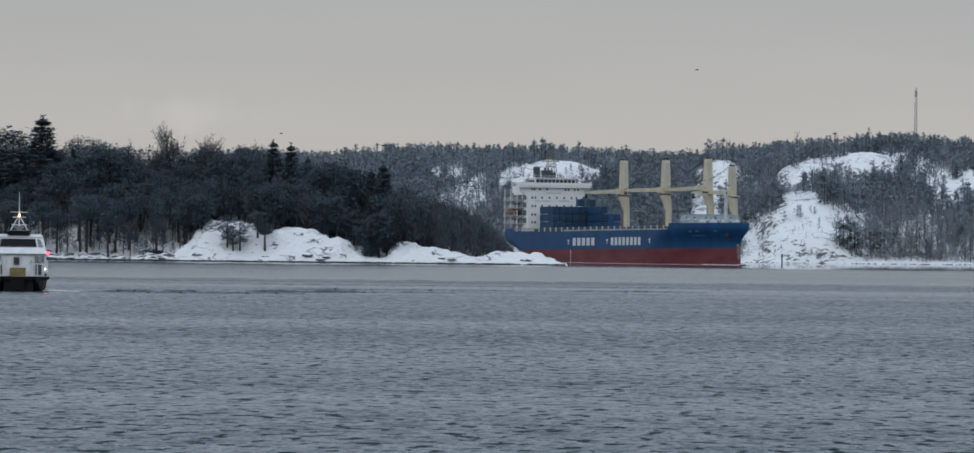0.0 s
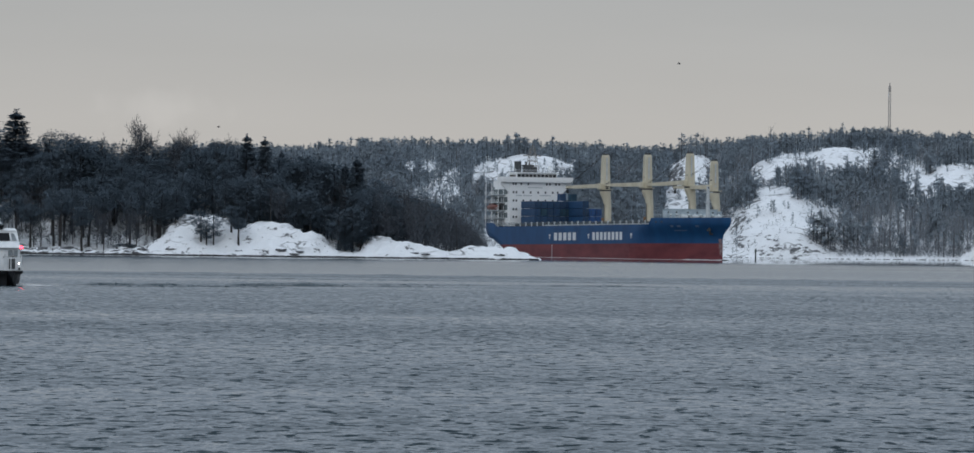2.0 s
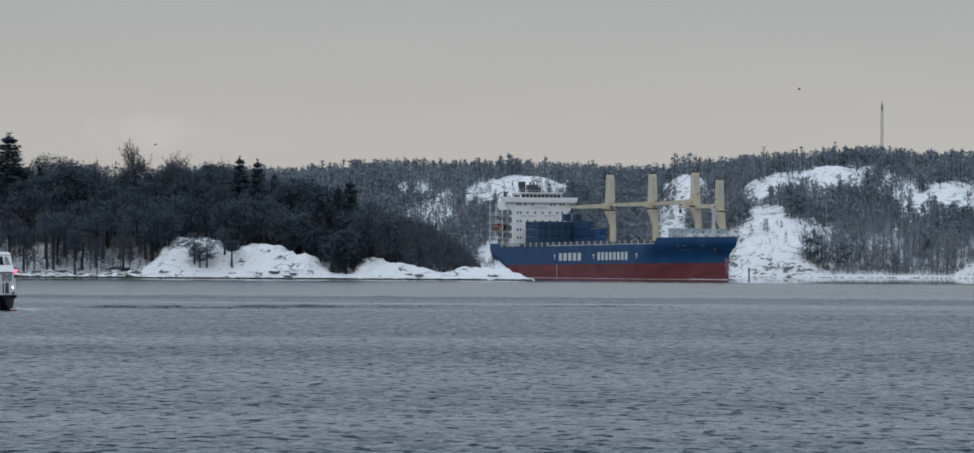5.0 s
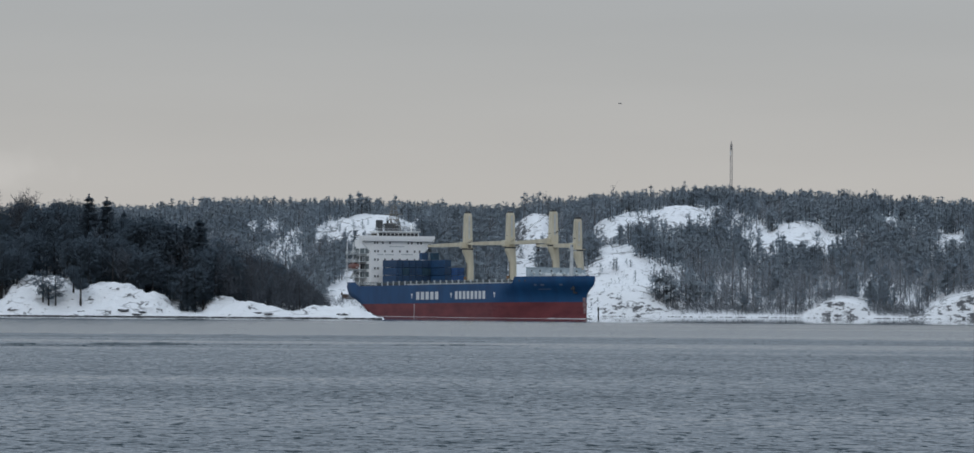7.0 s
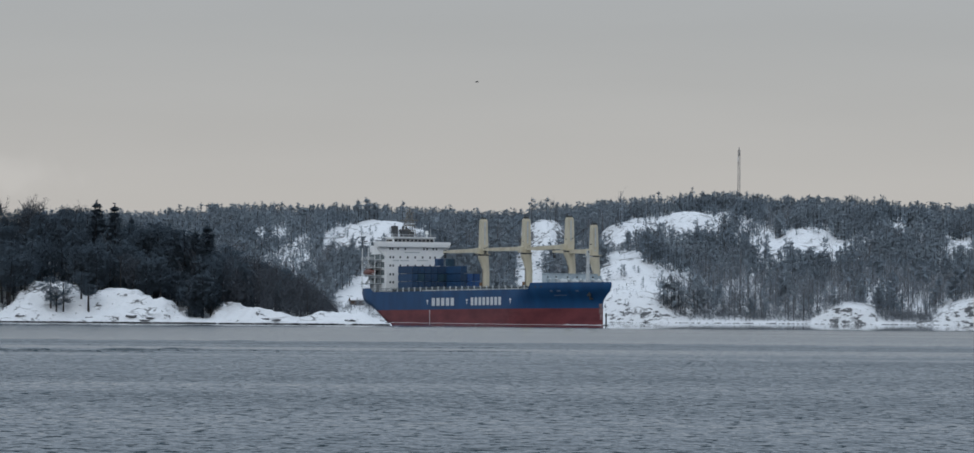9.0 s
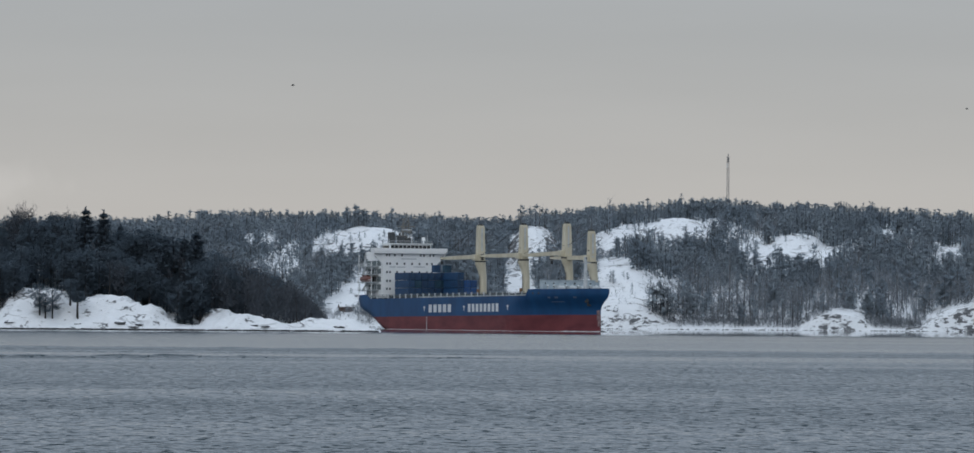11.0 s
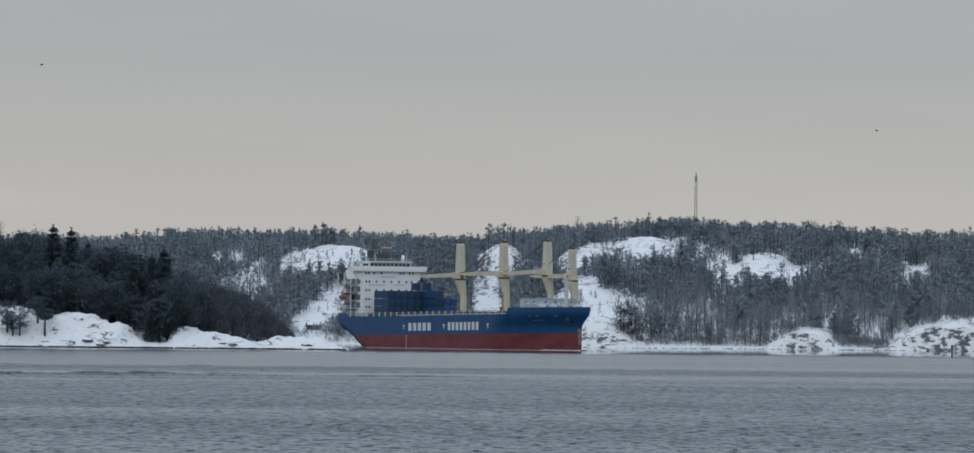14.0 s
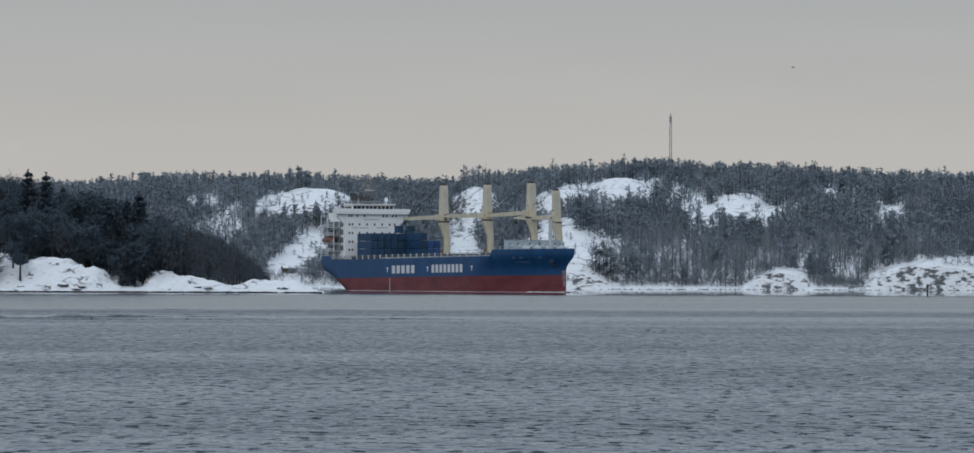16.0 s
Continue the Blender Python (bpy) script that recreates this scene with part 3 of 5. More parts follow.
def bare_sketch(rng, first, second, third, thick, up=0.16):
    """A small leafless crown of thin tapered sprays, one unit high."""
    out = []

    def spray(p, q, w):
        side = np.cross(q - p, rng.normal(0, 1, 3))
        side *= w / max(1e-6, np.linalg.norm(side))
        out.append(np.array((p - side, p + side, q)))

    for k in range(first):
        q = 0.22 + 0.62 * (k + 0.5 * rng.random()) / first
        a = rng.random() * 6.283
        r = (0.30 - 0.16 * q) * rng.uniform(0.6, 1.2)
        p0 = np.array((0, 0, q))
        p1 = p0 + (math.cos(a) * r, math.sin(a) * r, up + 0.12 * rng.random())
        spray(p0, p1, thick)
        for j in range(second):
            b0 = p0 + (p1 - p0) * (0.25 + 0.75 * (j + rng.random()) / second)
            w = rng.normal(0, 1, 3) + (0, 0, 1.1)
            b1 = b0 + w / np.linalg.norm(w) * rng.uniform(0.08, 0.15)
            spray(b0, b1, thick * 0.55)
            for i in range(third):
                c0 = b0 + (b1 - b0) * rng.uniform(0.2, 1.0)
                w2 = w + rng.normal(0, 0.8, 3)
                spray(c0, c0 + w2 / np.linalg.norm(w2) * rng.uniform(0.05, 0.10), thick * 0.4)
    return np.concatenate(out)


def tri_object(name, pts, mat):
    pts = np.asarray(pts, dtype=np.float32)
    me = bpy.data.meshes.new(name)
    n = len(pts) // 3
    me.vertices.add(n * 3)
    me.vertices.foreach_set("co", pts.ravel())
    me.loops.add(n * 3)
    me.loops.foreach_set("vertex_index", np.arange(n * 3, dtype=np.int32))
    me.polygons.add(n)
    me.polygons.foreach_set("loop_start", np.arange(0, n * 3, 3, dtype=np.int32))
    me.materials.append(mat)
    me.update(calc_edges=True)
    return new(name, me)


def triangles(shape):
    v = np.array([tuple(p) for p in shape.v])
    t = [(f[0], f[i], f[i + 1]) for f in shape.f for i in range(1, len(f) - 1)]
    return v[np.array(t)].reshape(-1, 3)


rng = np.random.default_rng(11)

# the kinds of tree on the cape: each built once, then copied
KINDS = []
for k in range(5):
    h = (15.0, 13.0, 16.5, 11.5, 14.0)[k]
    t = thing("pine_tree", pose(0, 0, -60), "dark green pine with a bare lower trunk on snowy ground", "tree", "trees on the cape")
    part("trunk", trunk_shape(rng, h, 0.30, 12, 0.4), M_BARK, t)
    c = tri_object("crown", pine_crown(rng, h, 54, 40, 0.32, (0.36, 0.30, 0.42, 0.22, 0.34)[k], (0.20, 0.22, 0.17, 0.24, 0.20)[k]), M_NEEDLE)
    c.parent = t
    KINDS.append(("pine", h, t))
for k in range(3):
    h = (17.0, 15.0, 16.0)[k]
    t = thing("pine_tree", pose(0, 0, -60), "tall dark pine with a long bare trunk and high crown", "tree", "trees on the cape")
    part("trunk", trunk_shape(rng, h, 0.46, 14, 0.45), M_BARK, t)
    c = tri_object("crown", pine_crown(rng, h, 42, 40, 0.32, 0.64, 0.20), M_NEEDLE)
    c.parent = t
    KINDS.append(("tall", h, t))
for k in range(2):
    h = (15.0, 12.0)[k]
    t = thing("spruce_tree", pose(0, 0, -60), "dark pointed spruce on snowy ground", "tree", "trees on the cape")
    part("trunk", trunk_shape(rng, h, 0.20, 8, 0.2), M_BARK, t)
    c = tri_object("crown", spruce_crown(rng, h, 24, 52, 0.34), M_NEEDLE)
    c.parent = t
    KINDS.append(("spruce", h, t))
for k in range(3):
    h = (12.0, 9.5, 6.5)[k]
    t = thing("bare_tree", pose(0, 0, -60), "leafless grey-brown deciduous tree with fine twigs", "tree", "trees on the cape")
    part("trunk", trunk_shape(rng, h, 0.17, 3, 0.5), M_BARK, t)
    twigs = tri_object("crown", np.concatenate([triangles(bare_branches(rng, h, 0.17, 12, 7, 4)), bare_sketch(rng, 20, 7, 6, 0.0075, 0.05) * (1.1 * h, 1.1 * h, 0.97 * h)]), M_TWIG)
    twigs.parent = t
    KINDS.append(("bare", h, t))
for k in range(2):
    h = (10.5, 9.0)[k]
    t = thing("pine_tree", pose(0, 0, -60), "open-grown dark pine with spreading layered boughs on bare rock", "tree", "trees on the cape")
    part("trunk", trunk_shape(rng, h, 0.26, 16, 0.25), M_BARK, t)
    c = tri_object("crown", pine_crown(rng, h, 30, 42, 0.28, 0.30, 0.27), M_NEEDLE)
    c.parent = t
    KINDS.append(("open", h, t))

used = set()


def plant(kind, h, x, y, wide=1.0):
    choice = [i for i, k in enumerate(KINDS) if k[0] == kind]
    i = min(choice, key=lambda j: abs(KINDS[j][1] - h) + 2.5 * rng.random())
    z = cape_height(x, y) - 0.15
    s = h / KINDS[i][1]
    m = pose(x, y, z, rng.normal(0, 1.5), rng.normal(0, 1.5), rng.random() * 360)
    src = KINDS[i][2]
    ob = src if i not in used else copy_thing(src, m)
    used.add(i)
    ob.matrix_basis = m @ Matrix.Diagonal((s * wide * (0.9 + 0.25 * rng.random()), s * wide * (0.9 + 0.25 * rng.random()), s, 1))
    return ob


# heights of the wood's upper edge by bearing
CAPE_TOP = ((-1400, 43), (-1085, 40), (-1000, 38), (-900, 41), (-800, 42), (-700, 38.5), (-634, 36), (-560, 33), (-510, 30.5), (-480, 29.5), (-455, 29.5), (-435, 26.5), (-400, 23), (-350, 20), (-320, 16.5), (-290, 12.5), (-265, 8), (-244, 4))
spots = []
tries = 0
while len(spots) < 300 and tries < 9000:
    tries += 1
    west = rng.random() < 0.46
    u = rng.uniform(-1290, -770) if west else rng.uniform(-770, -235)
    d = 7 + 66 * rng.random() if west else 6 + 110 * rng.random() ** 1.25
    x = u * (1450 + d) / FOCAL
    y = cape_shore(x) + d
    ground = cape_height(x, y)
    rock, deep = cape_rock(x, y, u, d)
    if rock > 1.3 and d < 1.1 * deep or any((x - a) ** 2 + (y - b) ** 2 < 2.6 ** 2 for a, b in spots):
        continue
    if u > -800 and d < 22 and not (-480 < u < -430):
        continue
    room = knots(CAPE_TOP, u) - ground
    if room < 3:
        continue
    room *= 1 + 0.22 * fbm(u, 0, 60, 15.0)
    h = min(room * (0.72 + 0.34 * rng.random()), rng.uniform(10, 17.5))
    if u > -420 and rng.random() < 0.62 or u > -340 or (d < 40 and u < -780 and rng.random() < 0.35) or rng.random() < 0.06:
        plant("bare", min(h, 12.5), x, y)
    elif u < -770 and d < 70:
        plant("tall", max(h, 14), x, y)
    elif rng.random() < 0.13:
        plant("spruce", h, x, y)
    else:
        plant("pine", max(h, 6.5), x, y)
    spots.append((x, y))

# trees that stand out
for kind, u, d, top in (("spruce", -1013, 60, 44.5), ("spruce", -638, 60, 37.8), ("spruce", -613, 58, 36.8), ("spruce", -460, 40, 30.5), ("pine", -910, 48, 34), ("pine", -904, 52, 36), ("pine", -918, 55, 37), ("pine", -652, 27, 22), ("pine", -643, 30, 24), ("pine", -636, 26, 20), ("pine", -660, 32, 24), ("pine", -540, 52, 32), ("pine", -520, 48, 30.5), ("pine", -500, 46, 29.5), ("spruce", -480, 45, 28.5), ("bare", -810, 62, 42.4), ("bare", -813, 66, 41.0), ("bare", -745, 62, 39.0), ("bare", -755, 66, 38.4), ("bare", -735, 66, 38.0), ("open", -713, 6, 14.2), ("open", -704, 4, 11.0), ("open", -693, 6, 13.2), ("tall", -652, 8, 12.0), ("tall", -664, 12, 15.5), ("pine", -755, 16, 20),
                        ("spruce", -480, 8, 13.0), ("pine", -468, 10, 15.5), ("pine", -455, 12, 14.0), ("pine", -490, 16, 14.0), ("pine", -780, 20, 21), ("pine", -1060, 55, 40), ("pine", -1085, 50, 41), ("bare", -300, 16, 15), ("bare", -285, 14, 11)):
    x = u * (1450 + d) / FOCAL
    y = cape_shore(x) + d
    plant(kind, top - cape_height(x, y), x, y, 0.85 if kind == "bare" and top > 37.5 else 1.0 if kind == "bare" else 1.75 if top > 40 else 1.5 if kind == "tall" else 1.25)

# the deeper wood of the cape
deep = [pine_crown(rng, 1.0, 30, 29, 0.024, 0.22 + 0.05 * k, 0.17 + 0.02 * k) for k in range(4)] + [spruce_crown(rng, 1.0, 12, 6, 0.042)]
deep_bare = [bare_sketch(rng, 9, 5, 5, 0.010) for _ in range(4)]
deep_pts, deep_stems, deep_twigs = [], [], []
deep_trunk = triangles(Shape().tube((0, 0, -0.08), (0, 0, 0.95), 0.017, 0.005, 5))
for _ in range(1050):
    u = rng.uniform(-1290, -290)
    d = 26 + 105 * rng.random()
    x = u * (1450 + d) / FOCAL
    y = cape_shore(x) + d
    g = cape_height(x, y)
    room = (knots(CAPE_TOP, u) - g) * (1 + 0.24 * fbm(u, 0, 55, 15.0))
    rock, reach = cape_rock(x, y, u, d)
    if u < -770 and d < rng.uniform(27, 62) or room < 4 or rock > 1.3 and d < 1.15 * reach or rng.random() < 0.25:
        continue
    h = min(room * (0.70 + 0.34 * rng.random()), rng.uniform(9, 17))
    a = rng.random() * 6.283
    w = h * rng.uniform(0.85, 1.35)
    turn = np.array([[math.cos(a) * w, math.sin(a) * w, 0], [-math.sin(a) * w, math.cos(a) * w, 0], [0, 0, h]])
    if rng.random() < (0.75 if u > -400 else 0.14):
        deep_twigs.append(deep_bare[int(rng.integers(4))] @ turn + (x, y, g))
    else:
        deep_pts.append(deep[int(rng.integers(5))] @ turn + (x, y, g))
    deep_stems.append(deep_trunk @ turn + (x, y, g))
for _ in range(110):
    u, d = rng.uniform(-1290, -775), rng.uniform(14, 66)
    x = u * (1450 + d) / FOCAL
    y = cape_shore(x) + d
    h, a = rng.uniform(3.5, 9.0), rng.random() * 6.283
    turn = np.array([[math.cos(a) * h, math.sin(a) * h, 0], [-math.sin(a) * h, math.cos(a) * h, 0], [0, 0, h]])
    deep_twigs.append(deep_bare[int(rng.integers(4))] @ turn + (x, y, cape_height(x, y)))
    deep_stems.append(deep_trunk @ turn + (x, y, cape_height(x, y)))
brush = bare_sketch(rng, 7, 4, 4, 0.018)
for _ in range(330):
    u, d = rng.uniform(-1290, -780), rng.uniform(9, 64)
    x = u * (1450 + d) / FOCAL
    y = cape_shore(x) + d
    h, a = rng.uniform(1.6, 5.4), rng.random() * 6.283
    turn = np.array([[math.cos(a) * h * 1.5, math.sin(a) * h * 1.5, 0], [-math.sin(a) * h * 1.5, math.cos(a) * h * 1.5, 0], [0, 0, h]])
    deep_twigs.append(brush @ turn + (x, y, cape_height(x, y) - 0.2))
for _ in range(360):
    u, d = rng.uniform(-440, -244), rng.uniform(8, 70)
    x = u * (1450 + d) / FOCAL
    y = cape_shore(x) + d
    g = cape_height(x, y)
    rock, reach = cape_rock(x, y, u, d)
    room = knots(CAPE_TOP, u) - g
    if g < 0.2 or room < 1.5 or rock > 1.0 and d < reach:
        continue
    tall = rng.random() < 0.55
    h, a = min(room * rng.uniform(0.25, 1.08) * (1 + 0.6 * fbm(u, 0, 22, 17.0)), 14.0 if tall else 5.0), rng.random() * 6.283
    w = h * (rng.uniform(0.6, 0.95) if tall else rng.uniform(0.9, 1.4))
    turn = np.array([[math.cos(a) * w, math.sin(a) * w, 0], [-math.sin(a) * w, math.cos(a) * w, 0], [0, 0, h]])
    deep_twigs.append((deep_bare[int(rng.integers(4))] if tall else brush) @ turn + (x, y, g - 0.2))
tagged(tri_object("cape_bare_wood", np.concatenate(deep_twigs), M_TWIG), "leafless dark trees between the cape's pines", "wood", kind="stuff")
tagged(tri_object("cape_wood", np.concatenate(deep_pts), M_NEEDLE), "dense dark pine wood over the cape's back", "wood", kind="stuff")
tagged(tri_object("cape_stems", np.concatenate(deep_stems), M_BARK), "dark trunks inside the cape's wood", "wood", kind="stuff")

# shrubs along the cape's low end
bush_pts = []
tp = bare_sketch(rng, 9, 5, 5, 0.012) * 3.6
for i in range(115):
    u = rng.uniform(-420, -238) if i < 70 else rng.uniform(-1290, -775)
    d = rng.uniform(20, 42) if i < 70 else rng.uniform(14, 62)
    x = u * (1450 + d) / FOCAL
    y = cape_shore(x) + d
    a, s = rng.random() * 6.283, rng.uniform(0.6, 1.25)
    ca, sa_ = math.cos(a) * s, math.sin(a) * s
    bush_pts.append(tp @ np.array([[ca, sa_, 0], [-sa_, ca, 0], [0, 0, s]]) + (x, y, cape_height(x, y) - 0.4))
tagged(tri_object("shrubs", np.concatenate(bush_pts), M_TWIG), "leafless brown shrubs and undergrowth along the snowy shore", "shrubs", kind="stuff")

# dark heather and scrub in the clefts of the bare rock
scrub = []
for _ in range(150):
    u, d = rng.uniform(-790, -190), rng.uniform(2.5, 20)
    x = u * (1450 + d) / FOCAL
    y = cape_shore(x) + d
    if fbm(x, y, 12, 26.0, 3) > 0.08:
        scrub.append(tp * rng.uniform(0.12, 0.32) * (1.6, 1.6, 1.0) + (x, y, cape_height(x, y) - 0.1))
tagged(tri_object("scrub", np.concatenate(scrub), M_TWIG), "low dark scrub growing in clefts of the snowy rock", "shrubs", kind="stuff")

# a low dark juniper on the shore
jx = -834 * 1464 / FOCAL
juniper = thing("juniper_bush", pose(jx, 1464, cape_height(jx, 1464) - 0.2), "low dark spreading juniper bush in the snow", "bush")
jc = tri_object("foliage", np.concatenate([tufts(rng, (dx, rng.normal(0, 0.6), 0.9), (0.8, 0.8, 0.4), 60, 0.35) for dx in np.linspace(-2.6, 2.6, 9)]), M_NEEDLE)
jc.parent = juniper
js = Shape()
for dx in (-1.6, -0.6, 0.5, 1.5):
    js.tube((0, 0, -0.3), (dx, 0.2, 0.9), 0.09, 0.03, 5)
part("stem", js, M_BARK, juniper)

# ---- the far woods ----
def far_crown(rng, wide, taper, clumps=10, blades=7):
    """A far conifer: soft clumps of small sprays that narrow towards the top."""
    out = []
    for k in range(clumps):
        q = 0.10 + 0.84 * (k + 0.6 * rng.random()) / clumps
        r = wide * (1.1 - q) ** taper
        a = rng.random() * 6.283
        rr = 0.62 * r * rng.random() ** 0.5
        out.append(tufts(rng, (math.cos(a) * rr, math.sin(a) * rr, q), (0.40 * r, 0.40 * r, 0.045), blades, 0.065, 0.9))
    out.append(tufts(rng, (0, 0, 0.95), (0.016, 0.016, 0.03), 6, 0.034, 1.4))
    return np.concatenate(out)


far_pines = [far_crown(rng, 0.20 + 0.022 * ((k * 3) % 5), 0.27 + 0.08 * k) for k in range(8)]
far_bare = [bare_sketch(rng, 7, 3, 3, 0.0095) for _ in range(5)]
far_shrub = bare_sketch(rng, 6, 3, 2, 0.022)
stem_thin = triangles(Shape().tube((0, 0, -0.1), (0, 0, 0.8), 0.011, 0.004, 3))
trunk_far = triangles(Shape().tube((0, 0, -0.1), (0, 0, 0.95), 0.020, 0.006, 4))
# open rock slopes between the woods, shaped to the camera's view: bearing and dip
WEST_DOME = ((-283, -100), (-270, -118), (-245, -129), (-210, -136), (-175, -141), (-135, -139), (-96, -126), (-112, -112), (-150, -108), (-190, -104), (-225, -97), (-265, -96))
WEST_FOOT = ((-262, -8), (-246, -26), (-215, -50), (-202, -64), (-190, -77), (-160, -80), (-156, -44), (-186, -26), (-230, -4))
WEST_BUSHES = ((-268, 12), (-262, -8), (-230, -4), (-186, -26), (-156, -44), (-140, 12))
WEST_MOTTLE = ((-392, -124), (-345, -130), (-300, -126), (-284, -100), (-290, -62), (-350, -54), (-384, -74))
EAST_BUSHES = ((384, -128), (400, -146), (430, -136), (452, -110), (472, -80), (444, -58), (420, -74), (414, -100))
MID_SLOPE = ((32, -84), (36, -102), (50, -128), (66, -138), (86, -144), (112, -140), (112, -106), (74, -100), (80, -62), (90, -36), (90, -5), (36, -5))
HIGH_SLOPE = ((164, -115), (201, -128), (216, -143), (246, -152), (276, -155), (306, -158), (346, -163), (381, -165), (381, -152), (340, -139), (311, -120), (276, -131), (240, -128), (216, -118), (206, -105), (180, -97))
GREAT_ROCK = ((112, 22), (118, -30), (150, -46), (166, -55), (176, -70), (191, -82), (216, -92), (236, -93), (244, -76), (266, -66), (291, -57), (318, -57), (316, -45), (281, -40), (272, -10), (280, 22))
EAST_SLOPE = ((459, -120), (476, -131), (541, -128), (551, -114), (582, -109), (556, -90), (530, -94), (506, -91), (486, -91), (470, -103), (441, -88), (438, -106))
EAST_GAP = ((572, -128), (622, -128), (621, -112), (580, -100))
TOP_GAP = ((630, -145), (667, -139), (664, -126), (637, -130))
FAR_GAP = ((726, -117), (752, -118), (776, -110), (774, -90), (752, -98), (728, -96))
SHORE_ROCK = ((508, 22), (524, 6), (548, -2), (562, -12), (612, -14), (620, 22))
SHORE_DOME = ((710, 22), (716, -4), (738, -18), (780, -24), (830, -32), (900, -34), (910, 22))
WEST_BITS = ((-313, -98, 13, 8), (-273, -90, 8, 5), (-366, -74, 11, 9), (-482, -134, 5, 6), (-496, -107, 7, 7), (-474, -108, 5, 5), (-376, -116, 10, 4), (-345, -121, 14, 3),
             (-310, -66, 8, 5), (-338, -80, 12, 4), (436, -118, 7, 9), (403, -142, 9, 6), (418, -108, 9, 5), (690, -134, 7, 7))
SLOPES = [(e, min(p[0] for p in e), max(p[0] for p in e)) for e in (WEST_DOME, WEST_FOOT, MID_SLOPE, HIGH_SLOPE, GREAT_ROCK, EAST_SLOPE, TOP_GAP, FAR_GAP, SHORE_ROCK, SHORE_DOME, EAST_GAP, WEST_BUSHES, EAST_BUSHES, WEST_MOTTLE)]


def inside(edge, u, v):
    hit = False
    for (a, b), (c, d) in zip(edge, edge[1:] + edge[:1]):
        if (b > v) != (d > v) and u < a + (v - b) / (d - b) * (c - a):
            hit = not hit
    return hit


def opened(u, top, foot):
    """How bare the slope is that a tree would stand on or hide from the camera, from 0 to 1."""
    u += 15 * fbm(u, foot, 16, 61.0, 3)
    shift = 9 * fbm(u, foot, 12, 63.0, 3)
    heights = [foot + shift + (top - foot) * q for q in (0.0, 0.34, 0.64)]
    for cu, cv, w, h in WEST_BITS:
        if abs(u - cu) < w:
            half = h * math.sqrt(1 - ((u - cu) / w) ** 2)
            if heights[2] < cv + half and heights[0] > cv - half:
                return 0.72
    for k, (edge, lo, hi) in enumerate(SLOPES):
        if lo < u < hi and any(inside(edge, u, v) for v in (heights if k else heights[:2])):
            return 0.955 if k < 10 else 0.4 if k == 11 else 0.2 if k == 13 else 0.42
    return 0.0


def stamp(pts, x, y, z, h, wide):
    a = rng.random() * 6.283
    ca, sb = math.cos(a) * h * wide, math.sin(a) * h * wide
    return pts @ np.array([[ca, sb, 0], [-sb, ca, 0], [0, 0, h]]) + (x, y, z)


pine_pts, bare_pts, stem_pts = [], [], []
for _ in range(17500):
    d = 4 + 440 * rng.random()
    y = 2050 + d
    u = rng.uniform(-760, 1010)
    x = u * y / FOCAL
    if y - hill_shore(x) < 3:
        continue
    z = hill_height(x, y) - 0.3
    low = dip(z, y) > -38 + 26 * fbm(x, y, 50, 44.0)
    h = rng.uniform(5.0, 12.0) * (0.85 if d > 330 else 1.0)
    if rng.random() < 0.04:
        h *= 1.25
    if fbm(x, y, 24, 66.0, 3) > 0.30:
        continue
    bare = opened(u, dip(z + h, y) + 2, dip(z, y)) if d < 352 else 0.0
    if bare:
        if rng.random() < bare:
            continue
        h *= 0.5 if bare > 0.5 else 0.85
    if low and u > 180 and fbm(x, y, 11, 68.0, 3) > 0.16:
        continue
    grove = fbm(x, y, 75, 46.0, 3) > (0.08 if u > -150 else 0.0) and d < 300
    if low and u > 180 or grove and rng.random() < 0.62:
        h *= rng.uniform(0.75, 1.3) if low else 1.0
        if rng.random() < (0.86 if fbm(x, y, 30, 49.0, 3) < 0.12 else 0.25):
            if not low and rng.random() < 0.25:
                continue
            bare_pts.append(stamp(far_bare[int(rng.integers(5))], x, y, z, h * 1.1, 1.0))
            if rng.random() < 0.55:
                stem_pts.append(stamp(stem_thin if rng.random() < 0.6 else trunk_far, x, y, z, h * 1.1, rng.uniform(0.8, 1.6)))
            continue
    pine_pts.append(stamp(far_pines[int(rng.integers(8))], x, y, z, h, rng.uniform(0.9, 1.5)))
    stem_pts.append(stamp(trunk_far, x, y, z, h, 1.0))
for _ in range(5200):
    d = 3 + 150 * rng.random() ** 2.6
    u = rng.uniform(60, 1010) if rng.random() < 0.85 else rng.uniform(-760, 60)
    y = 2050 + d
    x = u * y / FOCAL
    z = hill_height(x, y)
    if y - hill_shore(x) < 3 or rng.random() < opened(u, dip(z + 2, y), dip(z, y)):
        continue
    bare_pts.append(stamp(far_shrub, x, y, z - 0.2, rng.uniform(1.4, 4.8), 1.5))
